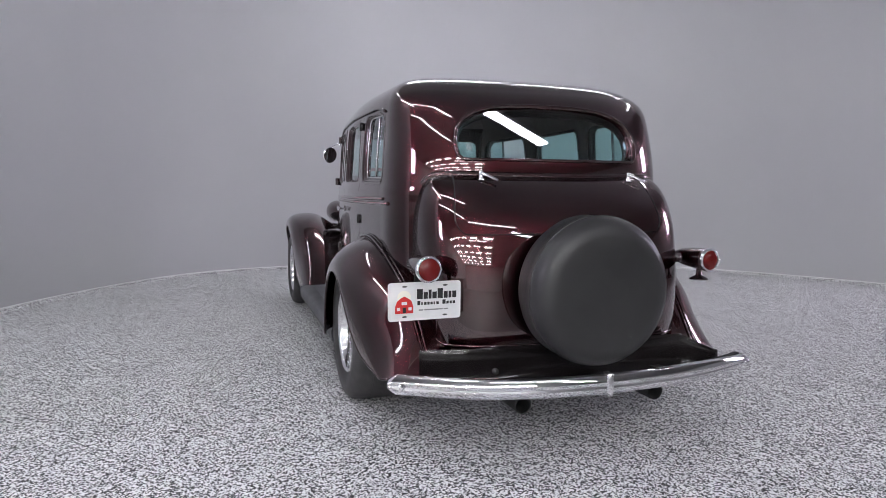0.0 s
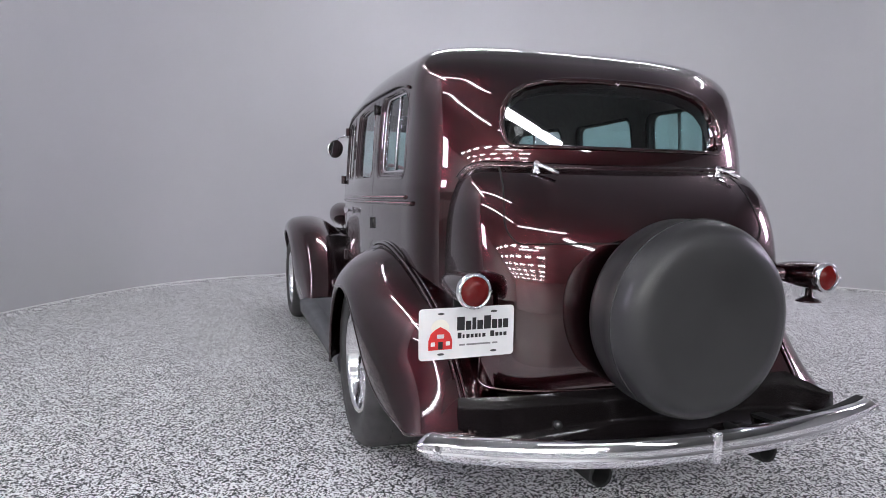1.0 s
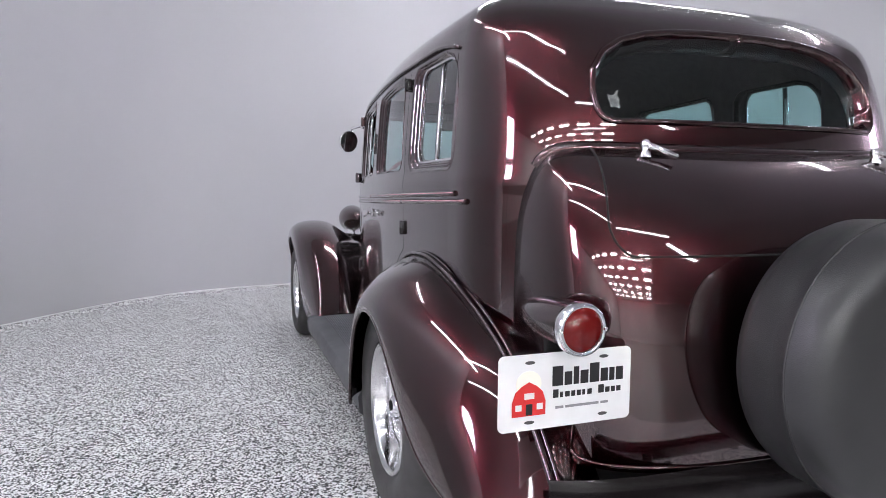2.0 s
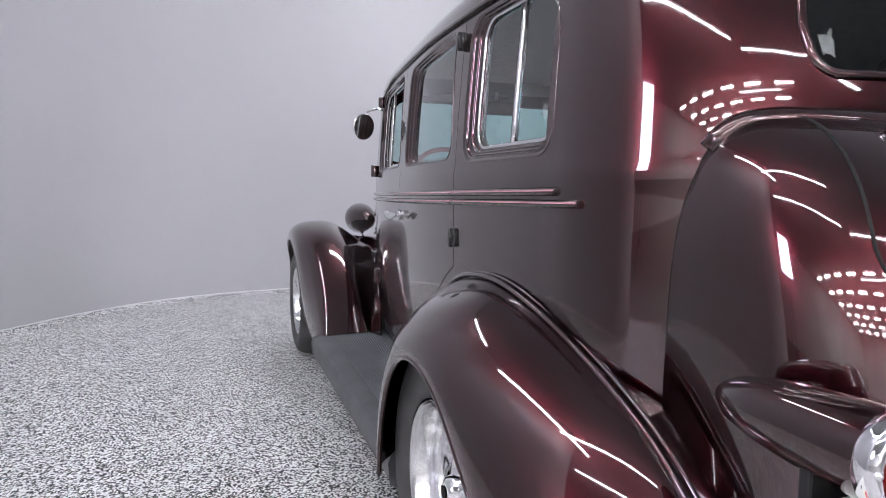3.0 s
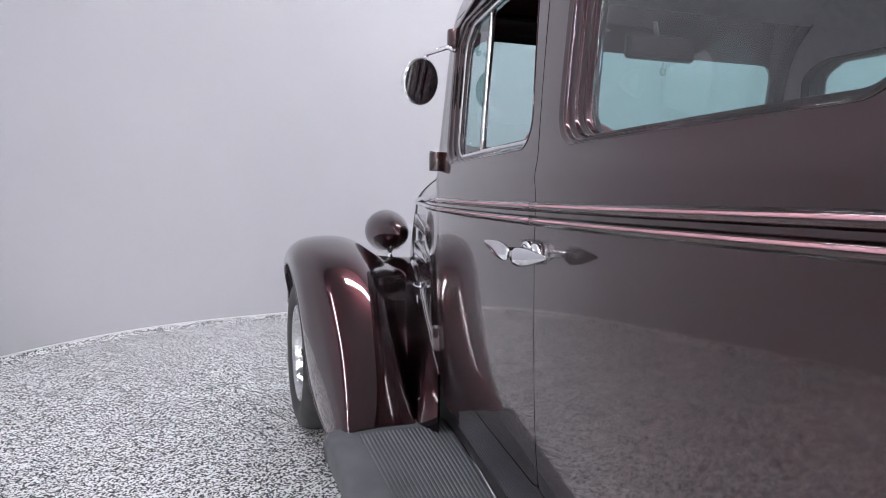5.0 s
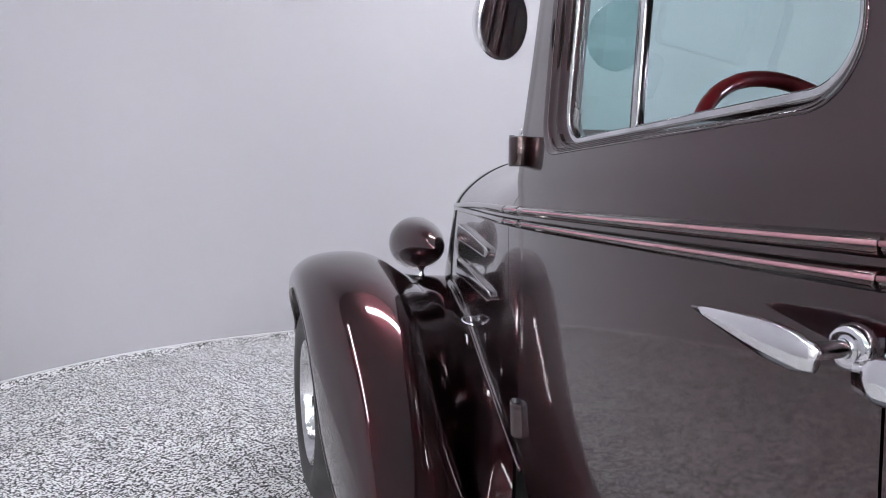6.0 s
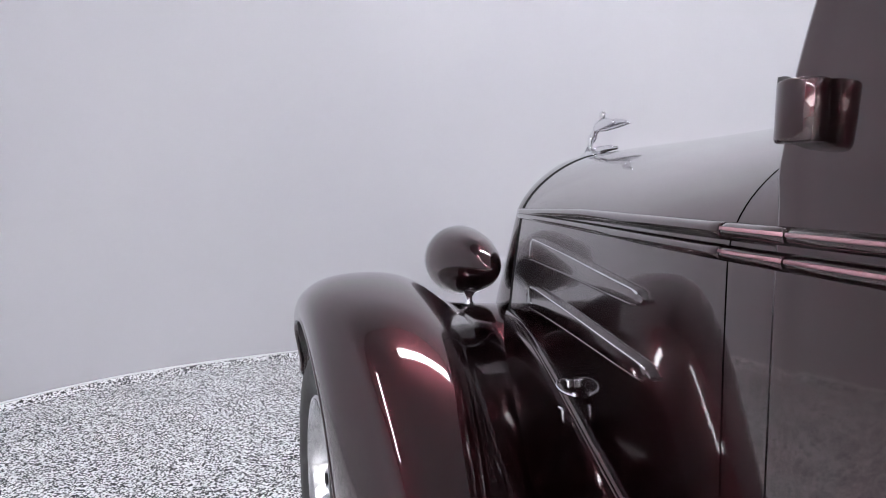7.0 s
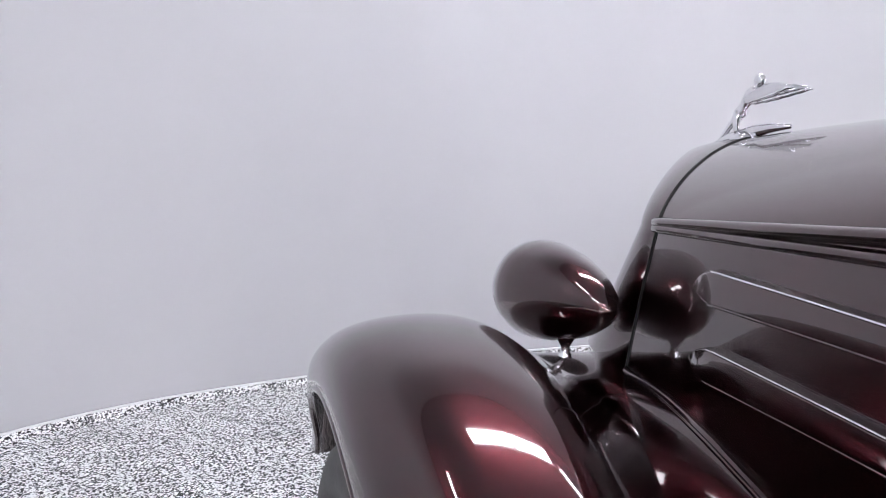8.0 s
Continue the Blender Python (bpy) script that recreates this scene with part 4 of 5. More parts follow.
REAR_FENDER = [
    [(-0.60, 0.47, 0.29), (-0.775, 0.485, 0.28), (-0.88, 0.325, 0.27)],
    [(-0.63, 0.455, 0.50), (-0.785, 0.475, 0.49), (-0.885, 0.30, 0.38)],
    [(-0.66, 0.40, 0.70), (-0.785, 0.385, 0.655), (-0.89, 0.23, 0.53)],
    [(-0.68, 0.25, 0.82), (-0.785, 0.22, 0.767), (-0.89, 0.12, 0.645)],
    [(-0.685, 0.0, 0.852), (-0.77, -0.02, 0.815), (-0.89, -0.02, 0.68)],
    [(-0.68, -0.2, 0.82), (-0.77, -0.22, 0.785), (-0.89, -0.18, 0.65)],
    [(-0.665, -0.39, 0.755), (-0.76, -0.42, 0.72), (-0.885, -0.32, 0.54)],
    [(-0.64, -0.58, 0.65), (-0.74, -0.61, 0.62), (-0.87, -0.42, 0.42)],
    [(-0.625, -0.720, 0.50), (-0.725, -0.700, 0.48), (-0.845, -0.53, 0.340)],
    [(-0.615, -0.855, 0.325), (-0.715, -0.840, 0.312), (-0.815, -0.735, 0.310)],
]
# outer lip, crown (y, z), foot of the inner wall (x, z), valley beside the hood (x, z)
FRONT_FENDER = [
    [(-0.787, 1.90, 0.23), (1.94, 0.302), (-0.545, 0.294), (-0.50, 0.292)],
    [(-0.802, 2.15, 0.25), (2.08, 0.420), (-0.525, 0.320), (-0.49, 0.325)],
    [(-0.814, 2.36, 0.33), (2.25, 0.552), (-0.478, 0.362), (-0.445, 0.372)],
    [(-0.822, 2.48, 0.46), (2.42, 0.668), (-0.432, 0.446), (-0.398, 0.460)],
    [(-0.828, 2.60, 0.60), (2.60, 0.758), (-0.385, 0.546), (-0.350, 0.562)],
    [(-0.832, 2.80, 0.70), (2.82, 0.822), (-0.345, 0.652), (-0.285, 0.668)],
    [(-0.831, 2.97, 0.715), (3.03, 0.818), (-0.430, 0.738), (-0.24, 0.718)],
    [(-0.825, 3.11, 0.66), (3.22, 0.742), (-0.430, 0.660), (-0.22, 0.650)],
    [(-0.802, 3.19, 0.56), (3.36, 0.60), (-0.430, 0.560), (-0.22, 0.55)],
    [(-0.797, 3.22, 0.51), (3.43, 0.43), (-0.430, 0.420), (-0.22, 0.40)],
]


def front_fender(rows=72, cols=56):
    """The crowned front fender: outer lip, broad crown, a steep inner wall and a valley beside the hood."""
    st = np.array([[*o, *c, *w, *v] for o, c, w, v in FRONT_FENDER], float)
    u = spline(np.linspace(0, 1, len(st)), st)
    P = []
    for s in np.linspace(0, 1, rows):
        ox, oy, oz, cy, cz, wx, wz, vx, vz = u(np.array(s))
        d = cz - oz
        h = cz - wz
        knots = np.array([
            (vx, cy, vz), (wx + 0.01, cy, wz - 0.01), (wx * 0.5 - 0.535 * 0.5, cy, cz - 0.58 * h), (-0.545, cy, cz - 0.08 * h), (-0.640, cy, cz + 0.008),
            (-0.760, cy * 0.88 + oy * 0.12, cz - 0.02 * d), (ox + 0.012, cy * 0.6 + oy * 0.4, cz - 0.38 * d), (ox - 0.002, cy * 0.25 + oy * 0.75, cz - 0.78 * d), (ox, oy, oz),
        ])
        P.append(rounded(knots, cols))
    P = np.array(P)
    sh = Sheet.grid(P, np.stack(np.meshgrid(np.linspace(0, 1, rows), np.linspace(0, 1, cols), indexing="ij"), -1))
    if sh.N.reshape(P.shape)[rows // 2, cols // 2, 2] < 0:
        sh.N, sh.F = -sh.N, sh.F[:, ::-1]
    return sh, P


for name, st, look_of in (("rear_fender", REAR_FENDER, "flowing teardrop rear fender"), ("front_fender", None, "high crowned front fender")):
    sh, P = fender(st) if st else front_fender()
    lip = P[:, -1]
    for mirror in (False, True):
        ob = part(name, sh.build(name, PAINT, 0.008, mirror), PAINT, car, look_of)
        vf = sweep(lip + np.array((0.004, 0, 0)), [(-1, 0, 0)] * len(lip), ring(0.007, 8))
        part("rolled_lip", flipped(vf) if mirror else vf, PAINT, ob)
        if name == "rear_fender":
            foot = P[-1] + np.array((0, -0.002, 0.0))
            vf = sweep(foot, [(0, -1, 0.4)] * len(foot), ring(0.0055, 8))
            part("foot_bead", flipped(vf) if mirror else vf, PAINT, ob, "rolled lower edge of the fender")
        inner = P[2:, 0]
        if name == "rear_fender":
            flange = np.stack([inner, inner + np.array((0.05, 0.004, -0.012)), inner + np.array((0.13, 0.03, -0.05))], 1)
            fl = Sheet.grid(flange, np.stack(np.meshgrid(np.arange(len(inner)) / 60, np.arange(3) / 3, indexing="ij"), -1))
            if fl.N[len(fl.N) // 2][2] < 0:
                fl.N, fl.F = -fl.N, fl.F[:, ::-1]
            part("flange", fl.build("flange", PAINT, 0.006, mirror), PAINT, ob, "painted flange against the body")
            for lift in (0.0, 0.016):
                vf = sweep(inner + np.array((-0.004 - lift, 0, 0.006 - 0.2 * lift)), [(-1, 0, 0.4)] * len(inner), ring(0.006, 8))
                part("welt", flipped(vf) if mirror else vf, PAINT, ob, "painted bead between fender and body")

# inner wheel wells keep the daylight out from behind the wheels
for y, tall in ((0.0, 0.46), (2.86, 0.20)):
    both("wheel_well", bm_data(block((0.04, 0.9, tall), (-0.50, y, 0.22 + tall / 2), 0.02)), BLACK, car, "", False)

# running boards with ribbed rubber, and a reflection-coloured apron up to the doors
rb_in = spline([0.3, 1.06, 1.66, 1.95], [-0.560, -0.545, -0.468, -0.440])
pts = np.linspace(0.40, 1.97, 30)
v, f = [], []
for y in pts:
    xi = float(rb_in(y))
    v += [(xi, y, 0.295), (xi - 0.02, y, 0.305), (-0.785, y, 0.298), (-0.818, y, 0.288), (-0.828, y, 0.265), (-0.823, y, 0.205), (-0.815, y, 0.200), (xi, y, 0.24)]
for i in range(len(pts) - 1):
    f += [(i * 8 + a, i * 8 + (a + 1) % 8, (i + 1) * 8 + (a + 1) % 8, (i + 1) * 8 + a) for a in range(8)]
f += [tuple(range(8)), tuple((len(pts) - 1) * 8 + a for a in range(8))[::-1]]
for vf in ((v, f), flipped((v, f))):
    board = part("running_board", vf, MAT_RUBBER, car, "grey running board covered in ribbed rubber", bevel=0.004)
    sgn = 1 if vf[0][0][0] < 0 else -1
    for s in np.linspace(0.06, 0.84, 22):
        line = [(sgn * (float(rb_in(y)) * (1 - s) - 0.785 * s), y, 0.3036) for y in np.linspace(0.50, 1.90, 14)]
        part("rib", tube(line, 0.0030, 6), RIB, board)
    edge = [(sgn * (float(rb_in(y)) - 0.004), y, 0.306) for y in np.linspace(0.46, 1.93, 24)]
    part("inner_trim", tube(edge, 0.007, 8), CHROME, board, "bright inner edge strip")
# added strip: the running board's dark reflection is put into its black
apron = []
for y in np.linspace(0.36, 2.02, 40):
    xi, xo = float(rb_in(y)), -float(half_w(min(y, 1.7))) * float(tumble(0.545)) + 0.012
    if y > 1.7:
        xo = xo * (1 - (y - 1.7) / 0.5) + xi * (y - 1.7) / 0.5
    apron.append([(xi + (xo - xi) * t**1.6, y, 0.29 + 0.26 * t) for t in np.linspace(0, 1, 10)])
apron = np.array(apron)
sh = Sheet.grid(apron, apron[..., 1:])
if sh.N[200][0] > 0:
    sh.N, sh.F = -sh.N, sh.F[:, ::-1]
for mirror in (False, True):
    part("splash_apron", sh.build("splash_apron", BOARD_REFLECTION, 0.008, mirror), BOARD_REFLECTION, car, "black tucked-in apron below the doors, a dark reflection put into its colour")
# fender apron between hood and front fender
valley_x = spline([c[0] for _, c, _, _ in FRONT_FENDER[:7]], [v[0] for _, _, _, v in FRONT_FENDER[:7]])
valley_z = spline([c[0] for _, c, _, _ in FRONT_FENDER[:7]], [v[1] for _, _, _, v in FRONT_FENDER[:7]])
ap = []
for y in np.linspace(1.84, 2.955, 48):
    q, _ = hood_point(y, float(hood_b(min(y, 2.90))))
    yv = max(1.94, y)
    foot = np.array((float(valley_x(yv)) - 0.040 + 0.35 * max(0, 1.94 - y), y, float(valley_z(yv)) - 0.022))
    head = q + np.array((0.004, 0, 0.012))
    row = []
    for t in np.linspace(0, 1, 20):
        # a soft hump from the hood's edge down into the valley
        row.append(head + (foot - head) * np.array((t, 1, t**1.75)))
    ap.append(row)
ap = np.array(ap)
sh = Sheet.grid(ap, ap[..., 1:])
if sh.N[200][0] > 0:
    sh.N, sh.F = -sh.N, sh.F[:, ::-1]
for mirror in (False, True):
    part("fender_apron", sh.build("fender_apron", PAINT, 0.008, mirror), PAINT, car, "painted apron below the hood")
welt = np.array([hood_point(y, float(hood_b(y)) + 0.004)[0] + (-0.006, 0, 0) for y in np.linspace(1.74, 2.93, 34)])
both("hood_ledge", sweep(welt, [(-1, 0, 0.3)] * len(welt), ring(0.004, 8)), PAINT, car, "painted bead under the hood's edge")


# wheels
def make_wheel(parent, x, y, r, w, rr):
    """Tyre with shoulders and a five-slot polished wheel; outer face at x."""
    o = x
    tyre = [(rr, o + 0.012), (rr + 0.012, o - 0.004), (rr + 0.04, o - 0.018), (r - 0.05, o - 0.022), (r - 0.022, o - 0.010), (r - 0.006, o + 0.012), (r, o + 0.04), (r, o + w - 0.04), (r - 0.02, o + w), (rr + 0.02, o + w), (rr, o + w - 0.02)]
    tw = part("wheel", lathe(tyre, "x", 64, (0, y, r)), RUBBER, parent, "black tyre on a polished wheel")
    for g in (0.3, 0.5, 0.7):
        part("tread_groove", lathe([(r + 0.0006, o + w * g - 0.006), (r - 0.004, o + w * g), (r + 0.0006, o + w * g + 0.006)], "x", 48, (0, y, r)), BLACK, tw)
    rim = [(rr + 0.006, o + 0.002), (rr + 0.002, o - 0.010), (rr - 0.008, o - 0.010), (rr - 0.016, o + 0.004), (rr - 0.020, o + 0.05), (rr - 0.030, o + 0.09), (rr - 0.055, o + 0.10)]
    part("rim", lathe(rim, "x", 64, (0, y, r)), ALLOY, tw, "polished deep rim")
    part("drum", lathe([(rr - 0.03, o + 0.13), (0.0, o + 0.13)], "x", 40, (0, y, r)), BLACK, tw, "dark brake behind the spokes")
    for i in range(5):
        a = 2 * math.pi * (i + 0.25) / 5
        v, f, k = [], [], 8
        for j, s in enumerate(np.linspace(0.045, rr - 0.02, 9)):
            t = j / 8
            hw = 0.020 + 0.014 * t**2 + 0.010 * (1 - t)
            d = o + 0.034 + 0.040 * t**1.5
            for b, e in ((-1, 0.014), (-0.7, 0.0), (0, -0.006), (0.7, 0.0), (1, 0.014), (0.9, 0.03), (0, 0.034), (-0.9, 0.03)):
                p, q = s, b * hw
                v.append((d + e, y + p * math.cos(a) - q * math.sin(a), r + p * math.sin(a) + q * math.cos(a)))
        for j in range(8):
            f += [(j * k + b, j * k + (b + 1) % k, (j + 1) * k + (b + 1) % k, (j + 1) * k + b) for b in range(k)]
        f += [tuple(range(k)), tuple(8 * k + b for b in range(k))[::-1]]
        part("spoke", (v, f), ALLOY, tw, "polished spoke")
    part("hub_cap", lathe([(0.052, o + 0.075), (0.050, o + 0.045), (0.038, o + 0.030), (0.034, o + 0.018), (0.02, o + 0.012), (0.0, o + 0.010)], "x", 32, (0, y, r)), CHROME, tw, "chrome hub cap with dark centre")
    part("cap_badge", lathe([(0.018, o + 0.009), (0.0, o + 0.007)], "x", 20, (0, y, r)), BLACK, tw)
    for i in range(5):
        a = 2 * math.pi * (i + 0.75) / 5
        part("lug_nut", lathe([(0.010, o + 0.07), (0.010, o + 0.042), (0.0, o + 0.040)], "x", 8, (0, y + 0.068 * math.cos(a), r + 0.068 * math.sin(a))), CHROME, tw)
    return tw


def mirrored(ob, parent):
    """The same part, turned to the other side."""
    for o in (ob, *ob.children):
        me = o.data.copy()
        me.transform(Matrix.Translation((2 * MID, 0, 0)) @ Matrix.Diagonal((-1, 1, 1, 1)))
        me.flip_normals()
        c = new(o.name.split(".")[0], me)
        if o is ob:
            top, c.parent = c, parent
        else:
            c.parent = top
        for key in ("label",):
            if key in o:
                c[key] = o[key]
    return top


for args in ((-0.815, 0.0, 0.355, 0.25, 0.212), (-0.790, 2.86, 0.33, 0.19, 0.205)):
    mirrored(make_wheel(car, *args), car)

# spare wheel cover
SY, SZ, SR = -1.140, 0.690, 0.304
prof = [(0.0, SY - 0.004), (0.12, SY - 0.003), (0.22, SY), (0.258, SY + 0.008), (0.284, SY + 0.024), (0.300, SY + 0.05), (SR, SY + 0.078), (SR + 0.002, SY + 0.082), (SR, SY + 0.086), (SR, SY + 0.12), (0.302, SY + 0.19), (0.288, SY + 0.225), (0.26, SY + 0.238), (0.15, SY + 0.24)]
cover = part("spare_wheel_cover", lathe(prof, "y", 96, (0.018, 0, SZ)), VINYL, car, "black vinyl spare wheel cover")
seam_ring = [(0.018 + (SR + 0.001) * math.cos(a), SY + 0.082, SZ + (SR + 0.001) * math.sin(a)) for a in np.linspace(0, 2 * math.pi, 96)[:-1]]
part("piping", sweep(seam_ring, [(math.cos(a), 0, math.sin(a)) for a in np.linspace(0, 2 * math.pi, 96)[:-1]], ring(0.003, 6), True), VINYL, cover, "stitched piped seam")
part("spare_bracket", block((0.24, 0.10, 0.24), (0.018, -0.87, SZ), 0.02), BLACK, car, "black spare wheel bracket", False)

# bumper
bx = np.r_[-0.816, -0.812, -0.806, -0.798, np.linspace(-0.785, 0.790, 58), 0.800, 0.808, 0.814, 0.818]
bow = np.where(bx < 0, 0.235, 0.150)
line = np.stack([bx, -1.165 + bow * (np.abs(bx) / 0.80) ** 2.3, np.full(len(bx), 0.338)], -1)
prof = [(-0.042, -0.004), (-0.036, 0.012), (-0.020, 0.021), (-0.012, 0.024), (-0.004, 0.021), (0.004, 0.021), (0.012, 0.024), (0.024, 0.019), (0.037, 0.010), (0.042, -0.004), (0.03, -0.012), (-0.03, -0.012)]
slope = np.gradient(line[:, 1], bx)
nor = np.stack([slope, -np.ones(len(bx)), np.zeros(len(bx))], -1)
v, f = sweep(line, nor, prof)
v = np.array(v).reshape(len(bx), len(prof), 3)
# the bar narrows towards its rounded ends
thin = np.sqrt(np.clip((0.822 - np.abs(bx)) / 0.030, 0.08, 1)) * np.where(bx > 0.40, 1 - 0.45 * np.clip((bx - 0.40) / 0.42, 0, 1) ** 1.5, 1)
v[..., 2] = 0.338 + (v[..., 2] - 0.338) * thin[:, None]
bump = part("rear_bumper", (v.reshape(-1, 3), f), CHROME, car, "curved chrome rear bumper bar", bevel=0.002)
back_bar = line[38:-3] + np.array((0, 0.034, 0.020))
part("bumper_brace", sweep(back_bar, [(0, 0, 1)] * len(back_bar), [(-0.012, -0.004), (0.012, -0.004), (0.012, 0.004), (-0.012, 0.004)]), BLACK, bump, "black flat brace behind the bar", False)
part("bumper_clamp", block((0.028, 0.05, 0.10), (0.004, -1.172, 0.338), 0.010), CHROME, bump, "chrome centre clamp")
for s in (-1, 1):
    part("end_bolt", lathe([(0.012, -0.012), (0.010, -0.02), (0.0, -0.024)], "y", 12, (s * 0.782, -0.962 if s < 0 else -1.050, 0.338)), CHROME, bump)
    part("bumper_bracket", sweep([(s * 0.40, -0.75, 0.30), (s * 0.42, -1.0, 0.31), (s * 0.46, -1.12, 0.335)], [(0, 0, 1)] * 3, [(-0.025, -0.006), (0.025, -0.006), (0.025, 0.006), (-0.025, 0.006)]), BLACK, bump, "black bumper bracket", False)
for x in (-0.33, 0.27):
    part("exhaust_pipe", lathe([(0.036, -0.6), (0.036, -1.10), (0.033, -1.112), (0.030, -1.10), (0.030, -0.7)], "y", 24, (x, 0, 0.265)), BLACK, car, "black exhaust tip")

# tail lamps
for s in (-1, 1):
    x, z = s * 0.662, 0.783
    lamp = part("tail_lamp", lathe([(0.0, -0.690), (0.016, -0.695), (0.030, -0.720), (0.041, -0.770), (0.047, -0.83), (0.050, -0.89), (0.050, -0.925)], "y", 32, (x, 0, z)), PAINT, car, "bullet-shaped tail lamp")
    part("lamp_ring", lathe([(0.048, -0.915), (0.052, -0.920), (0.054, -0.932), (0.051, -0.944), (0.045, -0.947), (0.042, -0.942)], "y", 32, (x, 0, z)), CHROME, lamp, "chrome lamp ring")
    part("lens", lathe([(0.044, -0.941), (0.036, -0.950), (0.02, -0.956), (0.0, -0.958)], "y", 32, (x, 0, z)), LENS, lamp, "red glass lens")
    for d in (-1, 1):
        part("ring_screw", lathe([(0.005, -0.944), (0.004, -0.949), (0.0, -0.950)], "y", 10, (x + d * 0.048, 0, z)), CHROME, lamp)
    part("stalk", tube([(s * 0.585, -0.70, z - 0.01), (s * 0.61, -0.76, z - 0.006), (s * 0.65, -0.80, z)], 0.022, 14), PAINT, lamp, "short lamp arm")
    if s > 0:
        part("foot", lathe([(0.012, 0.055), (0.014, 0.02), (0.040, 0.006), (0.044, 0.0), (0.0, -0.002)], "z", 24, (x + s * 0.012, -0.855, z - 0.098)), PAINT, lamp, "small round pad under the lamp")

# number plate carrier with shop plate, words kept as plain bars
PX, PY, PZ = -0.661, -0.882, 0.652
plate_m = pose(PX, PY, PZ, 0, 0, 2.5)
plate = part("shop_plate", block((0.305, 0.003, 0.152)), WHITE, car, "white dealer plate with red barn emblem", False)
bm = bmesh.new()
sdf_pts = outline([(-0.1525, -0.076), (0.1525, -0.076), (0.1525, 0.076), (-0.1525, 0.076)], 0.012)[1](0.006)
vs = [bm.verts.new((a, 0.0015, b)) for a, b in sdf_pts]
fc = bm.faces.new(vs)
ext = bmesh.ops.extrude_face_region(bm, geom=[fc])
bmesh.ops.translate(bm, vec=(0, -0.003, 0), verts=[q for q in ext["geom"] if isinstance(q, bmesh.types.BMVert)])
bmesh.ops.recalc_face_normals(bm, faces=bm.faces)
bm.to_mesh(plate.data)
bm.free()
plate.matrix_basis = plate_m


def flat(name, pts, material, y, label=""):
    n = len(pts)
    v = [(a, y, b) for a, b in pts] + [(a, y + 0.0012, b) for a, b in pts]
    f = [tuple(range(n)), tuple(range(n, 2 * n))[::-1]] + [(i, i + n, (i + 1) % n + n, (i + 1) % n) for i in range(n)]
    return part(name, (v, f), material, plate, label, False)


def bar(x0, z0, x1, z1, material, y=-0.0030, name="printed_bar"):
    flat(name, [(x0, z0), (x1, z0), (x1, z1), (x0, z1)], material, y)


flat("sun_disc", [(-0.087 + 0.028 * math.cos(a), 0.018 + 0.026 * math.sin(a)) for a in np.linspace(0, 2 * math.pi, 24)[:-1]], YELLOW, -0.0028, "yellow sun behind the emblem")
flat("barn_emblem", [(-0.124, -0.046), (-0.124, -0.018), (-0.117, 0.002), (-0.104, 0.013), (-0.087, 0.022), (-0.070, 0.013), (-0.057, 0.002), (-0.050, -0.018), (-0.050, -0.046)], BARN_RED, -0.0042, "red barn emblem")
bar(-0.098, 0.0, -0.076, -0.012, WHITE, -0.0056)
bar(-0.094, -0.022, -0.080, -0.044, INK, -0.0056)
for x in (-0.117, -0.070):
    bar(x, -0.022, x + 0.013, -0.034, WHITE, -0.0056)
word = [(0.024, 1), (0.017, 0.68), (0.012, 0.9), (0.018, 0.68), (0.022, 1), (0.017, 0.68), (0.012, 0.68), (0.017, 0.68)]
x = -0.034
for w, h in word:
    bar(x, 0.008, x + w, 0.008 + 0.040 * h, INK)
    x += w + 0.0040
x = -0.032
for i, w in enumerate((0.012, 0.006, 0.010, 0.009, 0.009, 0.006, 0.010, 0, 0.013, 0.010, 0.009, 0.010)):
    if w:
        bar(x, -0.016, x + w, -0.016 + (0.017 if i in (0, 8) else 0.011), INK)
    x += max(w, 0.0080) + 0.0040
x = -0.026
for w in (0.018, 0.078, 0.018):
    bar(x, -0.0385, x + w, -0.0335, GREY_INK)
    x += w + 0.005
for x, z in ((-0.085, 0.060), (0.085, 0.060), (-0.085, -0.060), (0.085, -0.060)):
    flat("bolt_slot", [(x + 0.011 * math.cos(a), z + 0.0035 * math.sin(a)) for a in np.linspace(0, 2 * math.pi, 14)[:-1]], STEEL, -0.0032, "dark bolt slot")
part("plate_bracket", block((0.07, 0.016, 0.10), (PX + 0.0, PY + 0.03, PZ + 0.06), 0.004), BLACK, car, "black plate bracket", False)

# trunk handles
for s in (-1, 1):
    x = MID + s * 0.372
    h = part("trunk_handle", lathe([(0.015, 0.0), (0.013, 0.010), (0.008, 0.016), (0.012, 0.026), (0.012, 0.034), (0.008, 0.041), (0.0, 0.043)], "z", 20, (x, -0.668, 1.132)), CHROME, car, "chrome trunk handle")
    part("lever", sweep([(x - 0.006, -0.664, 1.166), (x + 0.022, -0.686, 1.152), (x + 0.060, -0.712, 1.130)], [(0, 0, 1)] * 3, ring(0.008, 10, 0.008)), CHROME, h)


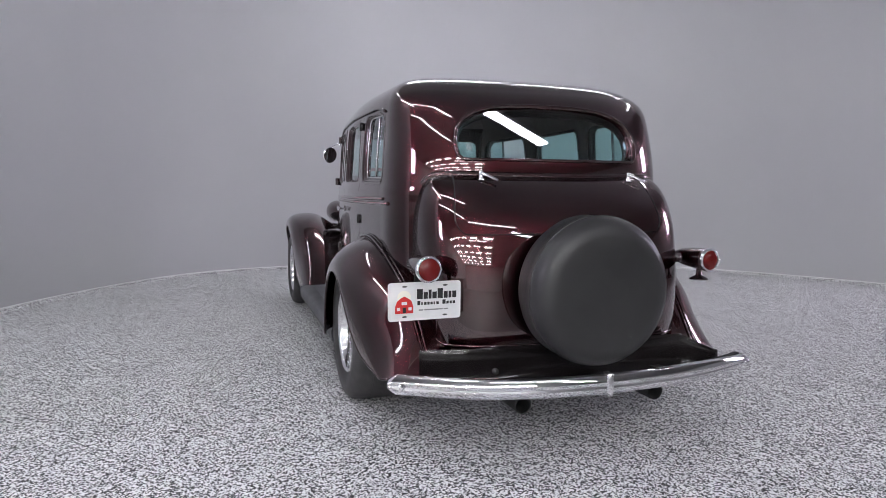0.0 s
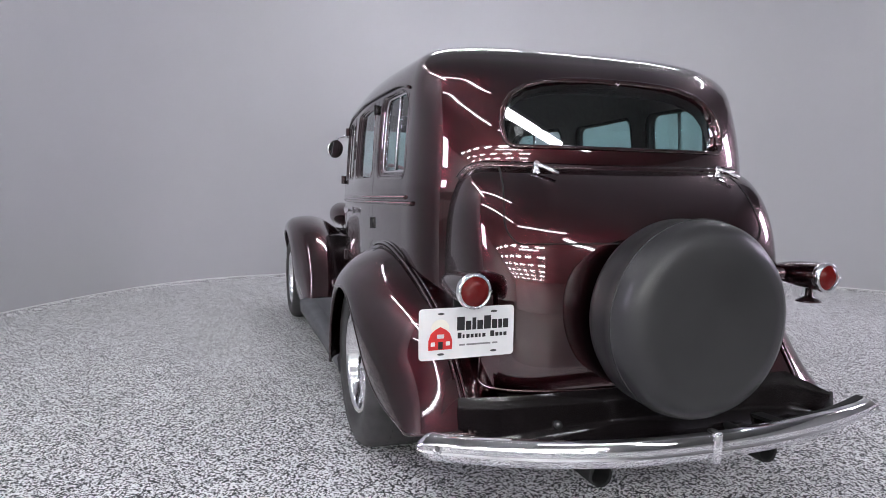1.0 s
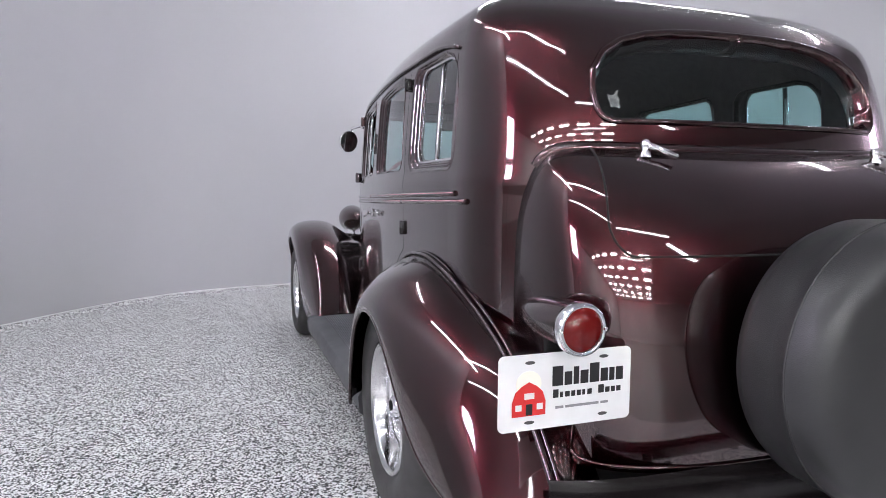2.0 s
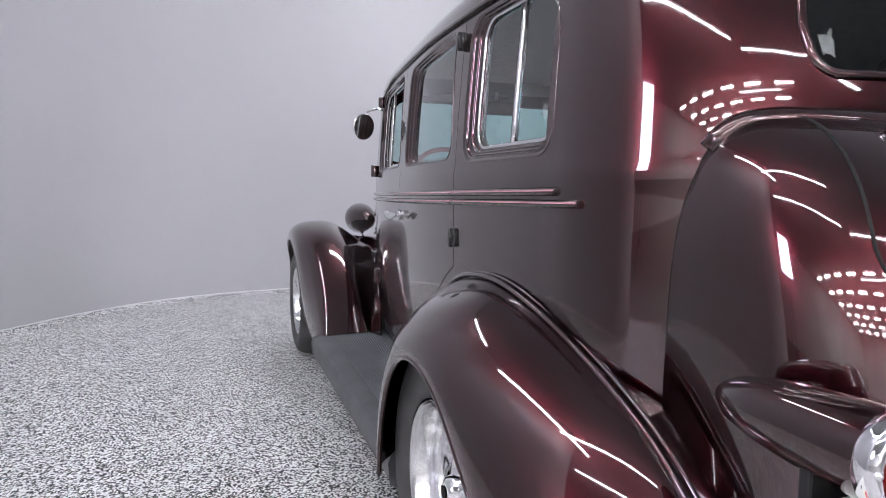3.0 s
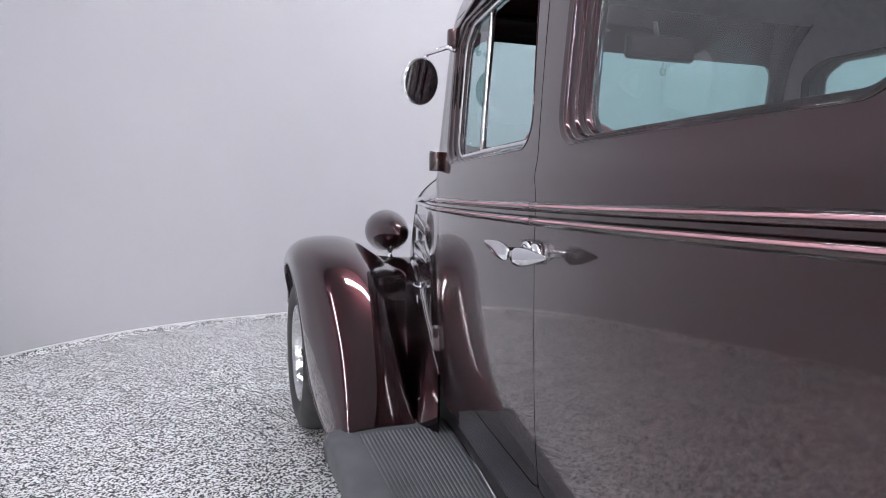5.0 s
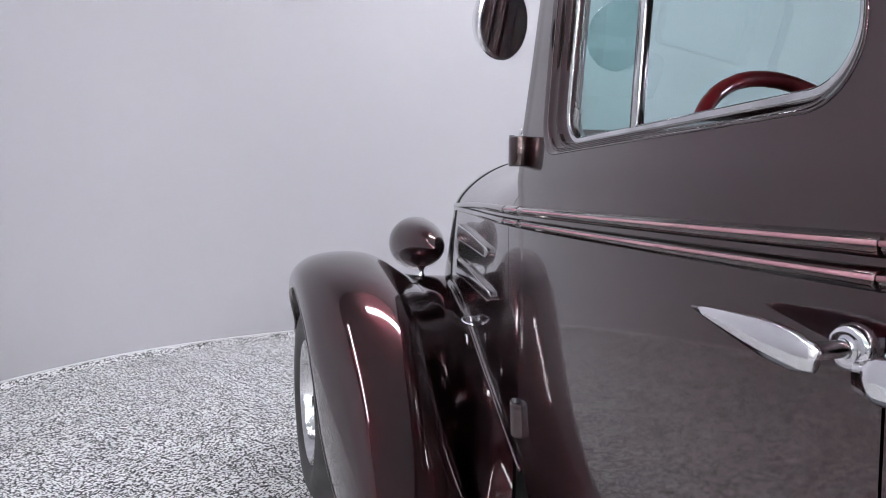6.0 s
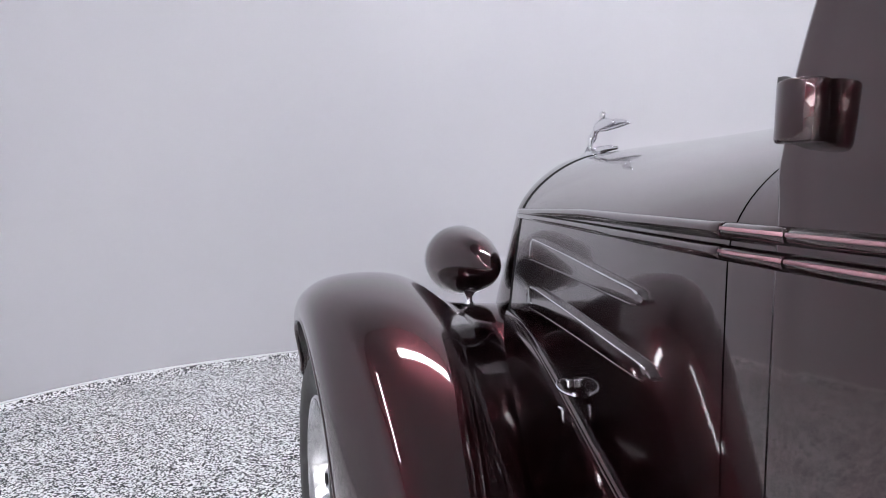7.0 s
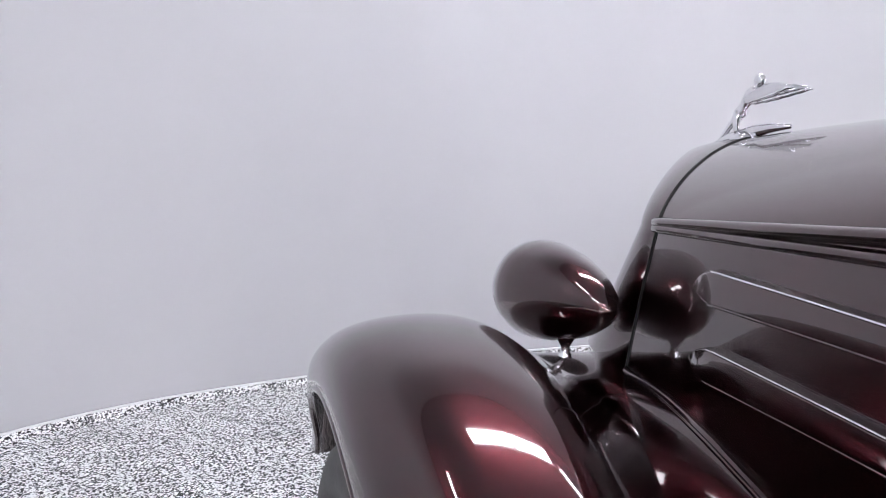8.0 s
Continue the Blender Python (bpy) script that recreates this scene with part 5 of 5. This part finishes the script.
# hinges, handles and mirror
def hinge(y, z, x, size=0.062, two=False, fat=1.0):
    """An outside hinge on each side of the car."""
    if two:
        ob = part("door_hinge", block((0.018, 0.018, size), (-x - 0.008, y + 0.0125, z), 0.004), GLOSS_BLACK, car, "black outside door hinge with two leaves")
        part("leaf", block((0.018, 0.019, size), (-x - 0.008, y - 0.0125, z), 0.004), GLOSS_BLACK, ob)
        part("pin", lathe([(0.0, -size / 2 - 0.003), (0.006, -size / 2 - 0.002), (0.006, size / 2 + 0.002), (0.0, size / 2 + 0.003)], "z", 14, (-x - 0.015, y, z)), GLOSS_BLACK, ob)
    else:
        n = 28
        prof = [(0.0, -size / 2), (0.93, -size / 2), (1.0, -size / 2 + 0.003), (1.0, size / 2 - 0.003), (0.93, size / 2), (0.78, size / 2), (0.70, size / 2 - 0.004), (0.0, size / 2 - 0.005)]
        v, f = lathe(prof, "z", n)
        turn = Matrix.Rotation(radians(-24), 3, "Z")
        v = [tuple(turn @ Vector((a * 0.020 * fat, b * 0.023 * fat, c)) + Vector((-x - 0.001, y - 0.010, z))) for a, b, c in v]
        ob = part("door_hinge", (v, f), PAINT, car, "painted outside door hinge", bevel=0.001)
        part("pin", lathe([(0.0, size / 2 + 0.004), (0.005, size / 2 + 0.003), (0.005, size / 2 - 0.004)], "z", 12, (-x - 0.012, y, z)), STEEL, ob)
    mirrored(ob, car)


hinge(1.702, 1.122, 0.566, 0.051)
hinge(1.745, 0.625, 0.534, 0.064, False, 1.25)
hinge(1.600, 1.425, 0.555, 0.046)
hinge(0.262, 0.917, 0.686, 0.044, True)
hinge(0.262, 1.420, 0.668, 0.040, True)


def door_handle(y, d, z=0.950):
    """Chrome blade on a shaft out of a round rose; d: which way the blade points."""
    x = float(half_w(y)) * float(tumble(z))
    rose_prof = [(0.017, 0.0), (0.0175, -0.005), (0.015, -0.010), (0.011, -0.011), (0.008, -0.010), (0.0065, -0.014), (0.0065, -0.036), (0.0075, -0.040), (0.0075, -0.045), (0.0, -0.047)]
    h = part("door_handle", lathe(rose_prof, "x", 24, (-x, y - d * 0.020, z)), CHROME, car, "chrome door handle")
    x2 = float(half_w(y + d * 0.12)) * float(tumble(z))
    t = np.linspace(0, 1, 9)
    pts = np.stack([-x - 0.044 + (x - x2 + 0.006) * t, y + d * (-0.026 + (0.148 if d > 0 else 0.124) * t), z - 0.004 + 0.010 * t], -1)
    v, f = sweep(pts, [(0, 0, 1)] * len(pts), ring(0.0070, 12, 0.0155))
    for k, w in enumerate((0.62, 0.96, 1.0, 0.96, 0.84, 0.68, 0.50, 0.32, 0.10)):
        for a in range(12):
            v[k * 12 + a] = pts[k] + (v[k * 12 + a] - pts[k]) * w
    part("lever", (v, f), CHROME, h)
    mirrored(h, car)


door_handle(0.895, -1)
door_handle(0.985, 1)

mx, my, mz = -0.640, 1.605, 1.318
mir = part("door_mirror", lathe([(0.0, 0.034), (0.030, 0.030), (0.050, 0.018), (0.058, 0.004), (0.058, -0.002), (0.054, -0.004)], "y", 40, (mx, my, mz)), CHROME, car, "small round chrome door mirror")
part("mirror_glass", lathe([(0.054, -0.003), (0.0, -0.0035)], "y", 40, (mx, my, mz)), MIRROR, mir, "round mirror glass")
tilt = Matrix.Translation((mx, my, mz)) @ pose(0, 0, 0, 9, 0, 25) @ Matrix.Translation((-mx, -my, -mz))
for o in (mir, *mir.children):
    o.data.transform(tilt)
part("arm", tube([(mx + 0.005, my + 0.02, mz + 0.045), (mx + 0.02, my + 0.01, mz + 0.072), (-0.585, 1.56, mz + 0.080), (-0.570, 1.545, mz + 0.070)], 0.006, 8), CHROME, mir, "bent chrome arm")

# head lamps
for s in (-1, 1):
    x, y, z = MID + s * 0.364, 3.105, 0.838
    prof = [(0.0, -0.222), (0.015, -0.216), (0.039, -0.190), (0.068, -0.132), (0.090, -0.064), (0.101, -0.005), (0.104, 0.03), (0.101, 0.055), (0.096, 0.064)]
    lamp = part("head_lamp", lathe(prof, "y", 56, (x, y, z)), PAINT, car, "painted bullet head lamp")
    part("lamp_ring", lathe([(0.096, 0.062), (0.099, 0.066), (0.096, 0.076), (0.086, 0.080)], "y", 48, (x, y, z)), CHROME, lamp, "chrome lamp ring")
    part("lens", lathe([(0.087, 0.078), (0.05, 0.092), (0.0, 0.098)], "y", 48, (x, y, z)), GLASS, lamp, "clear lamp glass")
    part("stalk", lathe([(0.020, -0.004), (0.014, -0.014), (0.009, -0.022), (0.009, -0.034), (0.013, -0.037), (0.013, -0.043), (0.022, -0.048), (0.028, -0.056)], "z", 22, (x + s * 0.010, y - 0.085, z - 0.072)), CHROME, lamp, "chrome lamp stalk")

# hood latch
for s in (-1, 1):
    q, n = hood_point(2.345, 0.684)
    place = (lambda x, y, z: (x, y, z)) if s < 0 else (lambda x, y, z: (2 * MID - x, y, z))
    lt = part("hood_latch", block((0.016, 0.014, 0.018), place(q[0] - 0.006, q[1], q[2] + 0.004), 0.004), CHROME, car, "chrome hood latch")
    loop = [place(q[0] - a, q[1] + b, q[2] + 0.008 + c) for a, b, c in rounded(np.array([(0.008, 0.002, 0.004), (0.026, 0.006, 0.004), (0.042, -0.012, 0.001), (0.045, -0.038, -0.003), (0.032, -0.056, -0.006), (0.022, -0.060, -0.007)]), 26)]
    part("wire_loop", tube(loop, 0.0030, 8), CHROME, lt, "bent wire handle")
    part("ferrule", tube([loop[-4], loop[-1]], 0.0052, 10), CHROME, lt)
    part("catch", block((0.010, 0.022, 0.030), place(q[0] - 0.024, q[1] - 0.004, q[2] - 0.052), 0.004), CHROME, lt, "small chrome catch")


# mascot on the hood: a leaning winged figure as one plain shape
def mascot():
    def limb(points, radii, n=10, up=(1, 0, 0)):
        pts = [(MID + x, y, z) for x, y, z in points]
        v, f = sweep(pts, [up] * len(pts), ring(1.0, n))
        for k, r in enumerate(radii):
            for a in range(n):
                v[k * n + a] = np.array(pts[k]) + (v[k * n + a] - np.array(pts[k])) * r
        return v, f

    base = lathe([(0.0, 0.012), (0.016, 0.011), (0.022, 0.006), (0.030, 0.002), (0.032, -0.006)], "z", 24, (MID, 2.975, 1.156))
    spear = limb([(0, 3.075, 1.143), (0, 3.02, 1.156), (0, 2.95, 1.166), (0, 2.91, 1.170), (0, 2.868, 1.169)], (0.004, 0.011, 0.013, 0.009, 0.004))
    leg = limb([(0.006, 3.062, 1.146), (0.006, 3.045, 1.162), (0.005, 3.028, 1.180), (0.004, 3.008, 1.195), (0.003, 2.994, 1.206)], (0.004, 0.006, 0.006, 0.009, 0.011))
    shin = limb([(-0.008, 2.990, 1.160), (-0.008, 2.996, 1.176), (-0.006, 2.999, 1.192), (-0.003, 2.994, 1.208)], (0.005, 0.006, 0.009, 0.011))
    torso = limb([(0, 2.996, 1.198), (0, 2.992, 1.208), (0, 2.986, 1.217), (0, 2.977, 1.228), (0, 2.966, 1.239), (0, 2.958, 1.247), (0, 2.953, 1.252)], (0.010, 0.013, 0.009, 0.012, 0.014, 0.010, 0.005))
    bm = bmesh.new()
    bmesh.ops.create_uvsphere(bm, u_segments=14, v_segments=10, radius=0.0125)
    bmesh.ops.scale(bm, vec=(0.85, 1.0, 1.15), verts=bm.verts)
    bmesh.ops.translate(bm, vec=(MID, 2.948, 1.263), verts=bm.verts)
    head = bm_data(bm)
    wings = []
    for s in (-1, 1):
        v, f, n, k = [], [], 12, 8
        for i in range(n):
            t = i / (n - 1)
            c = np.array((MID + s * (0.008 + 0.016 * t), 2.976 - 0.122 * t, 1.228 + 0.016 * math.sin(1.7 * t) - 0.004 * t))
            w = 0.013 * math.sin(math.pi * (0.16 + 0.78 * t)) ** 0.7 + 0.0015 * (i % 2)
            for j in range(k):
                a = 2 * math.pi * j / k
                v.append(tuple(c + (s * 0.005 * math.cos(a), 0.010 * math.sin(a) * t, w * math.sin(a))))
        for i in range(n - 1):
            f += [(i * k + a, i * k + (a + 1) % k, (i + 1) * k + (a + 1) % k, (i + 1) * k + a) for a in range(k)]
        f += [tuple(range(k))[::-1], tuple((n - 1) * k + a for a in range(k))]
        wings.append((v, f))
    part("hood_ornament", joined(base, spear, leg, shin, torso, head, *wings), CHROME, car, "chrome winged figure on the hood")


mascot()


# ---- inside the car ----
def seat(name, y, z, width, label):
    cushion = part(name, block((width, 0.50, 0.16), (0, y + 0.02, z), 0.05, None, 4), LEATHER, car, label)
    part("seat_back", block((width, 0.14, 0.50), (0, y - 0.28, z + 0.28), 0.05, pose(0, 0, 0, 12), 4), LEATHER, cushion)


seat("rear_seat", -0.10, 0.66, 1.06, "grey leather rear bench seat")
for s in (-1, 1):
    ob = part("front_seat", block((0.46, 0.48, 0.14), (s * 0.27, 0.98, 0.66), 0.05, None, 4), LEATHER, car, "grey leather front seat")
    part("seat_back", block((0.46, 0.12, 0.46), (s * 0.27, 0.70, 0.90), 0.05, pose(0, 0, 0, 12), 4), LEATHER, ob)
part("parcel_shelf", block((1.0, 0.20, 0.03), (0, -0.45, 1.16), 0.01), CLOTH, car, "grey cloth parcel shelf")
part("dashboard", block((1.04, 0.10, 0.20), (0, 1.52, 1.02), 0.03, None, 4), DASH, car, "burgundy painted dashboard")
part("dash_top", block((1.02, 0.22, 0.02), (0, 1.60, 1.115), 0.006), DASH, car)
sw_m = pose(-0.33, 1.31, 1.068, 62, 0, 0)
v, f = [], []
for i in range(40):
    a = 2 * math.pi * i / 40
    for j in range(10):
        b = 2 * math.pi * j / 10
        r = 0.166 + 0.011 * math.cos(b)
        v.append(tuple(sw_m @ Vector((r * math.cos(a), r * math.sin(a), 0.012 * math.sin(b)))))
for i in range(40):
    f += [(i * 10 + j, (i + 1) % 40 * 10 + j, (i + 1) % 40 * 10 + (j + 1) % 10, i * 10 + (j + 1) % 10) for j in range(10)]
wheel_rim = part("steering_wheel", (v, f), RED_RIM, car, "red-rimmed steering wheel")
for a in (0.3, math.pi - 0.3, -math.pi / 2):
    p = [sw_m @ Vector((r * math.cos(a), r * math.sin(a), -0.02 * (1 - r / 0.166))) for r in (0.02, 0.1, 0.160)]
    part("spoke", tube(p, 0.006, 6), CHROME, wheel_rim, "polished spoke")
part("steering_column", tube([tuple(sw_m @ Vector((0, 0, 0.01))), tuple(sw_m @ Vector((0, 0, -0.45)))], 0.022, 12), DASH, car, "steering column")
part("hub", lathe([(0.0, 0.014), (0.024, 0.010), (0.030, -0.01)], "z", 20), CHROME, wheel_rim).matrix_basis = sw_m
imir = part("inside_mirror", block((0.20, 0.025, 0.062), (-0.08, 1.40, 1.405), 0.010), BLACK, car, "black inside rear-view mirror")
part("mirror_glass", block((0.185, 0.002, 0.050), (-0.08, 1.386, 1.405)), MIRROR, imir, "mirror glass", False)
part("arm", tube([(-0.08, 1.41, 1.42), (-0.06, 1.45, 1.48)], 0.006, 6, (1, 0, 0)), STEEL, imir)
ring_pts = [(-0.08 + 0.008 * math.cos(a), 1.385, 1.345 + 0.008 * math.sin(a)) for a in np.linspace(0, 2 * math.pi, 17)[:-1]]
part("charm", sweep(ring_pts, [(0, -1, 0)] * 16, ring(0.0016, 6), True), STEEL, imir, "small ring hanging below the mirror")
part("charm_cord", tube([(-0.08, 1.385, 1.376), (-0.08, 1.385, 1.353)], 0.0008, 5, (1, 0, 0)), BLACK, imir)
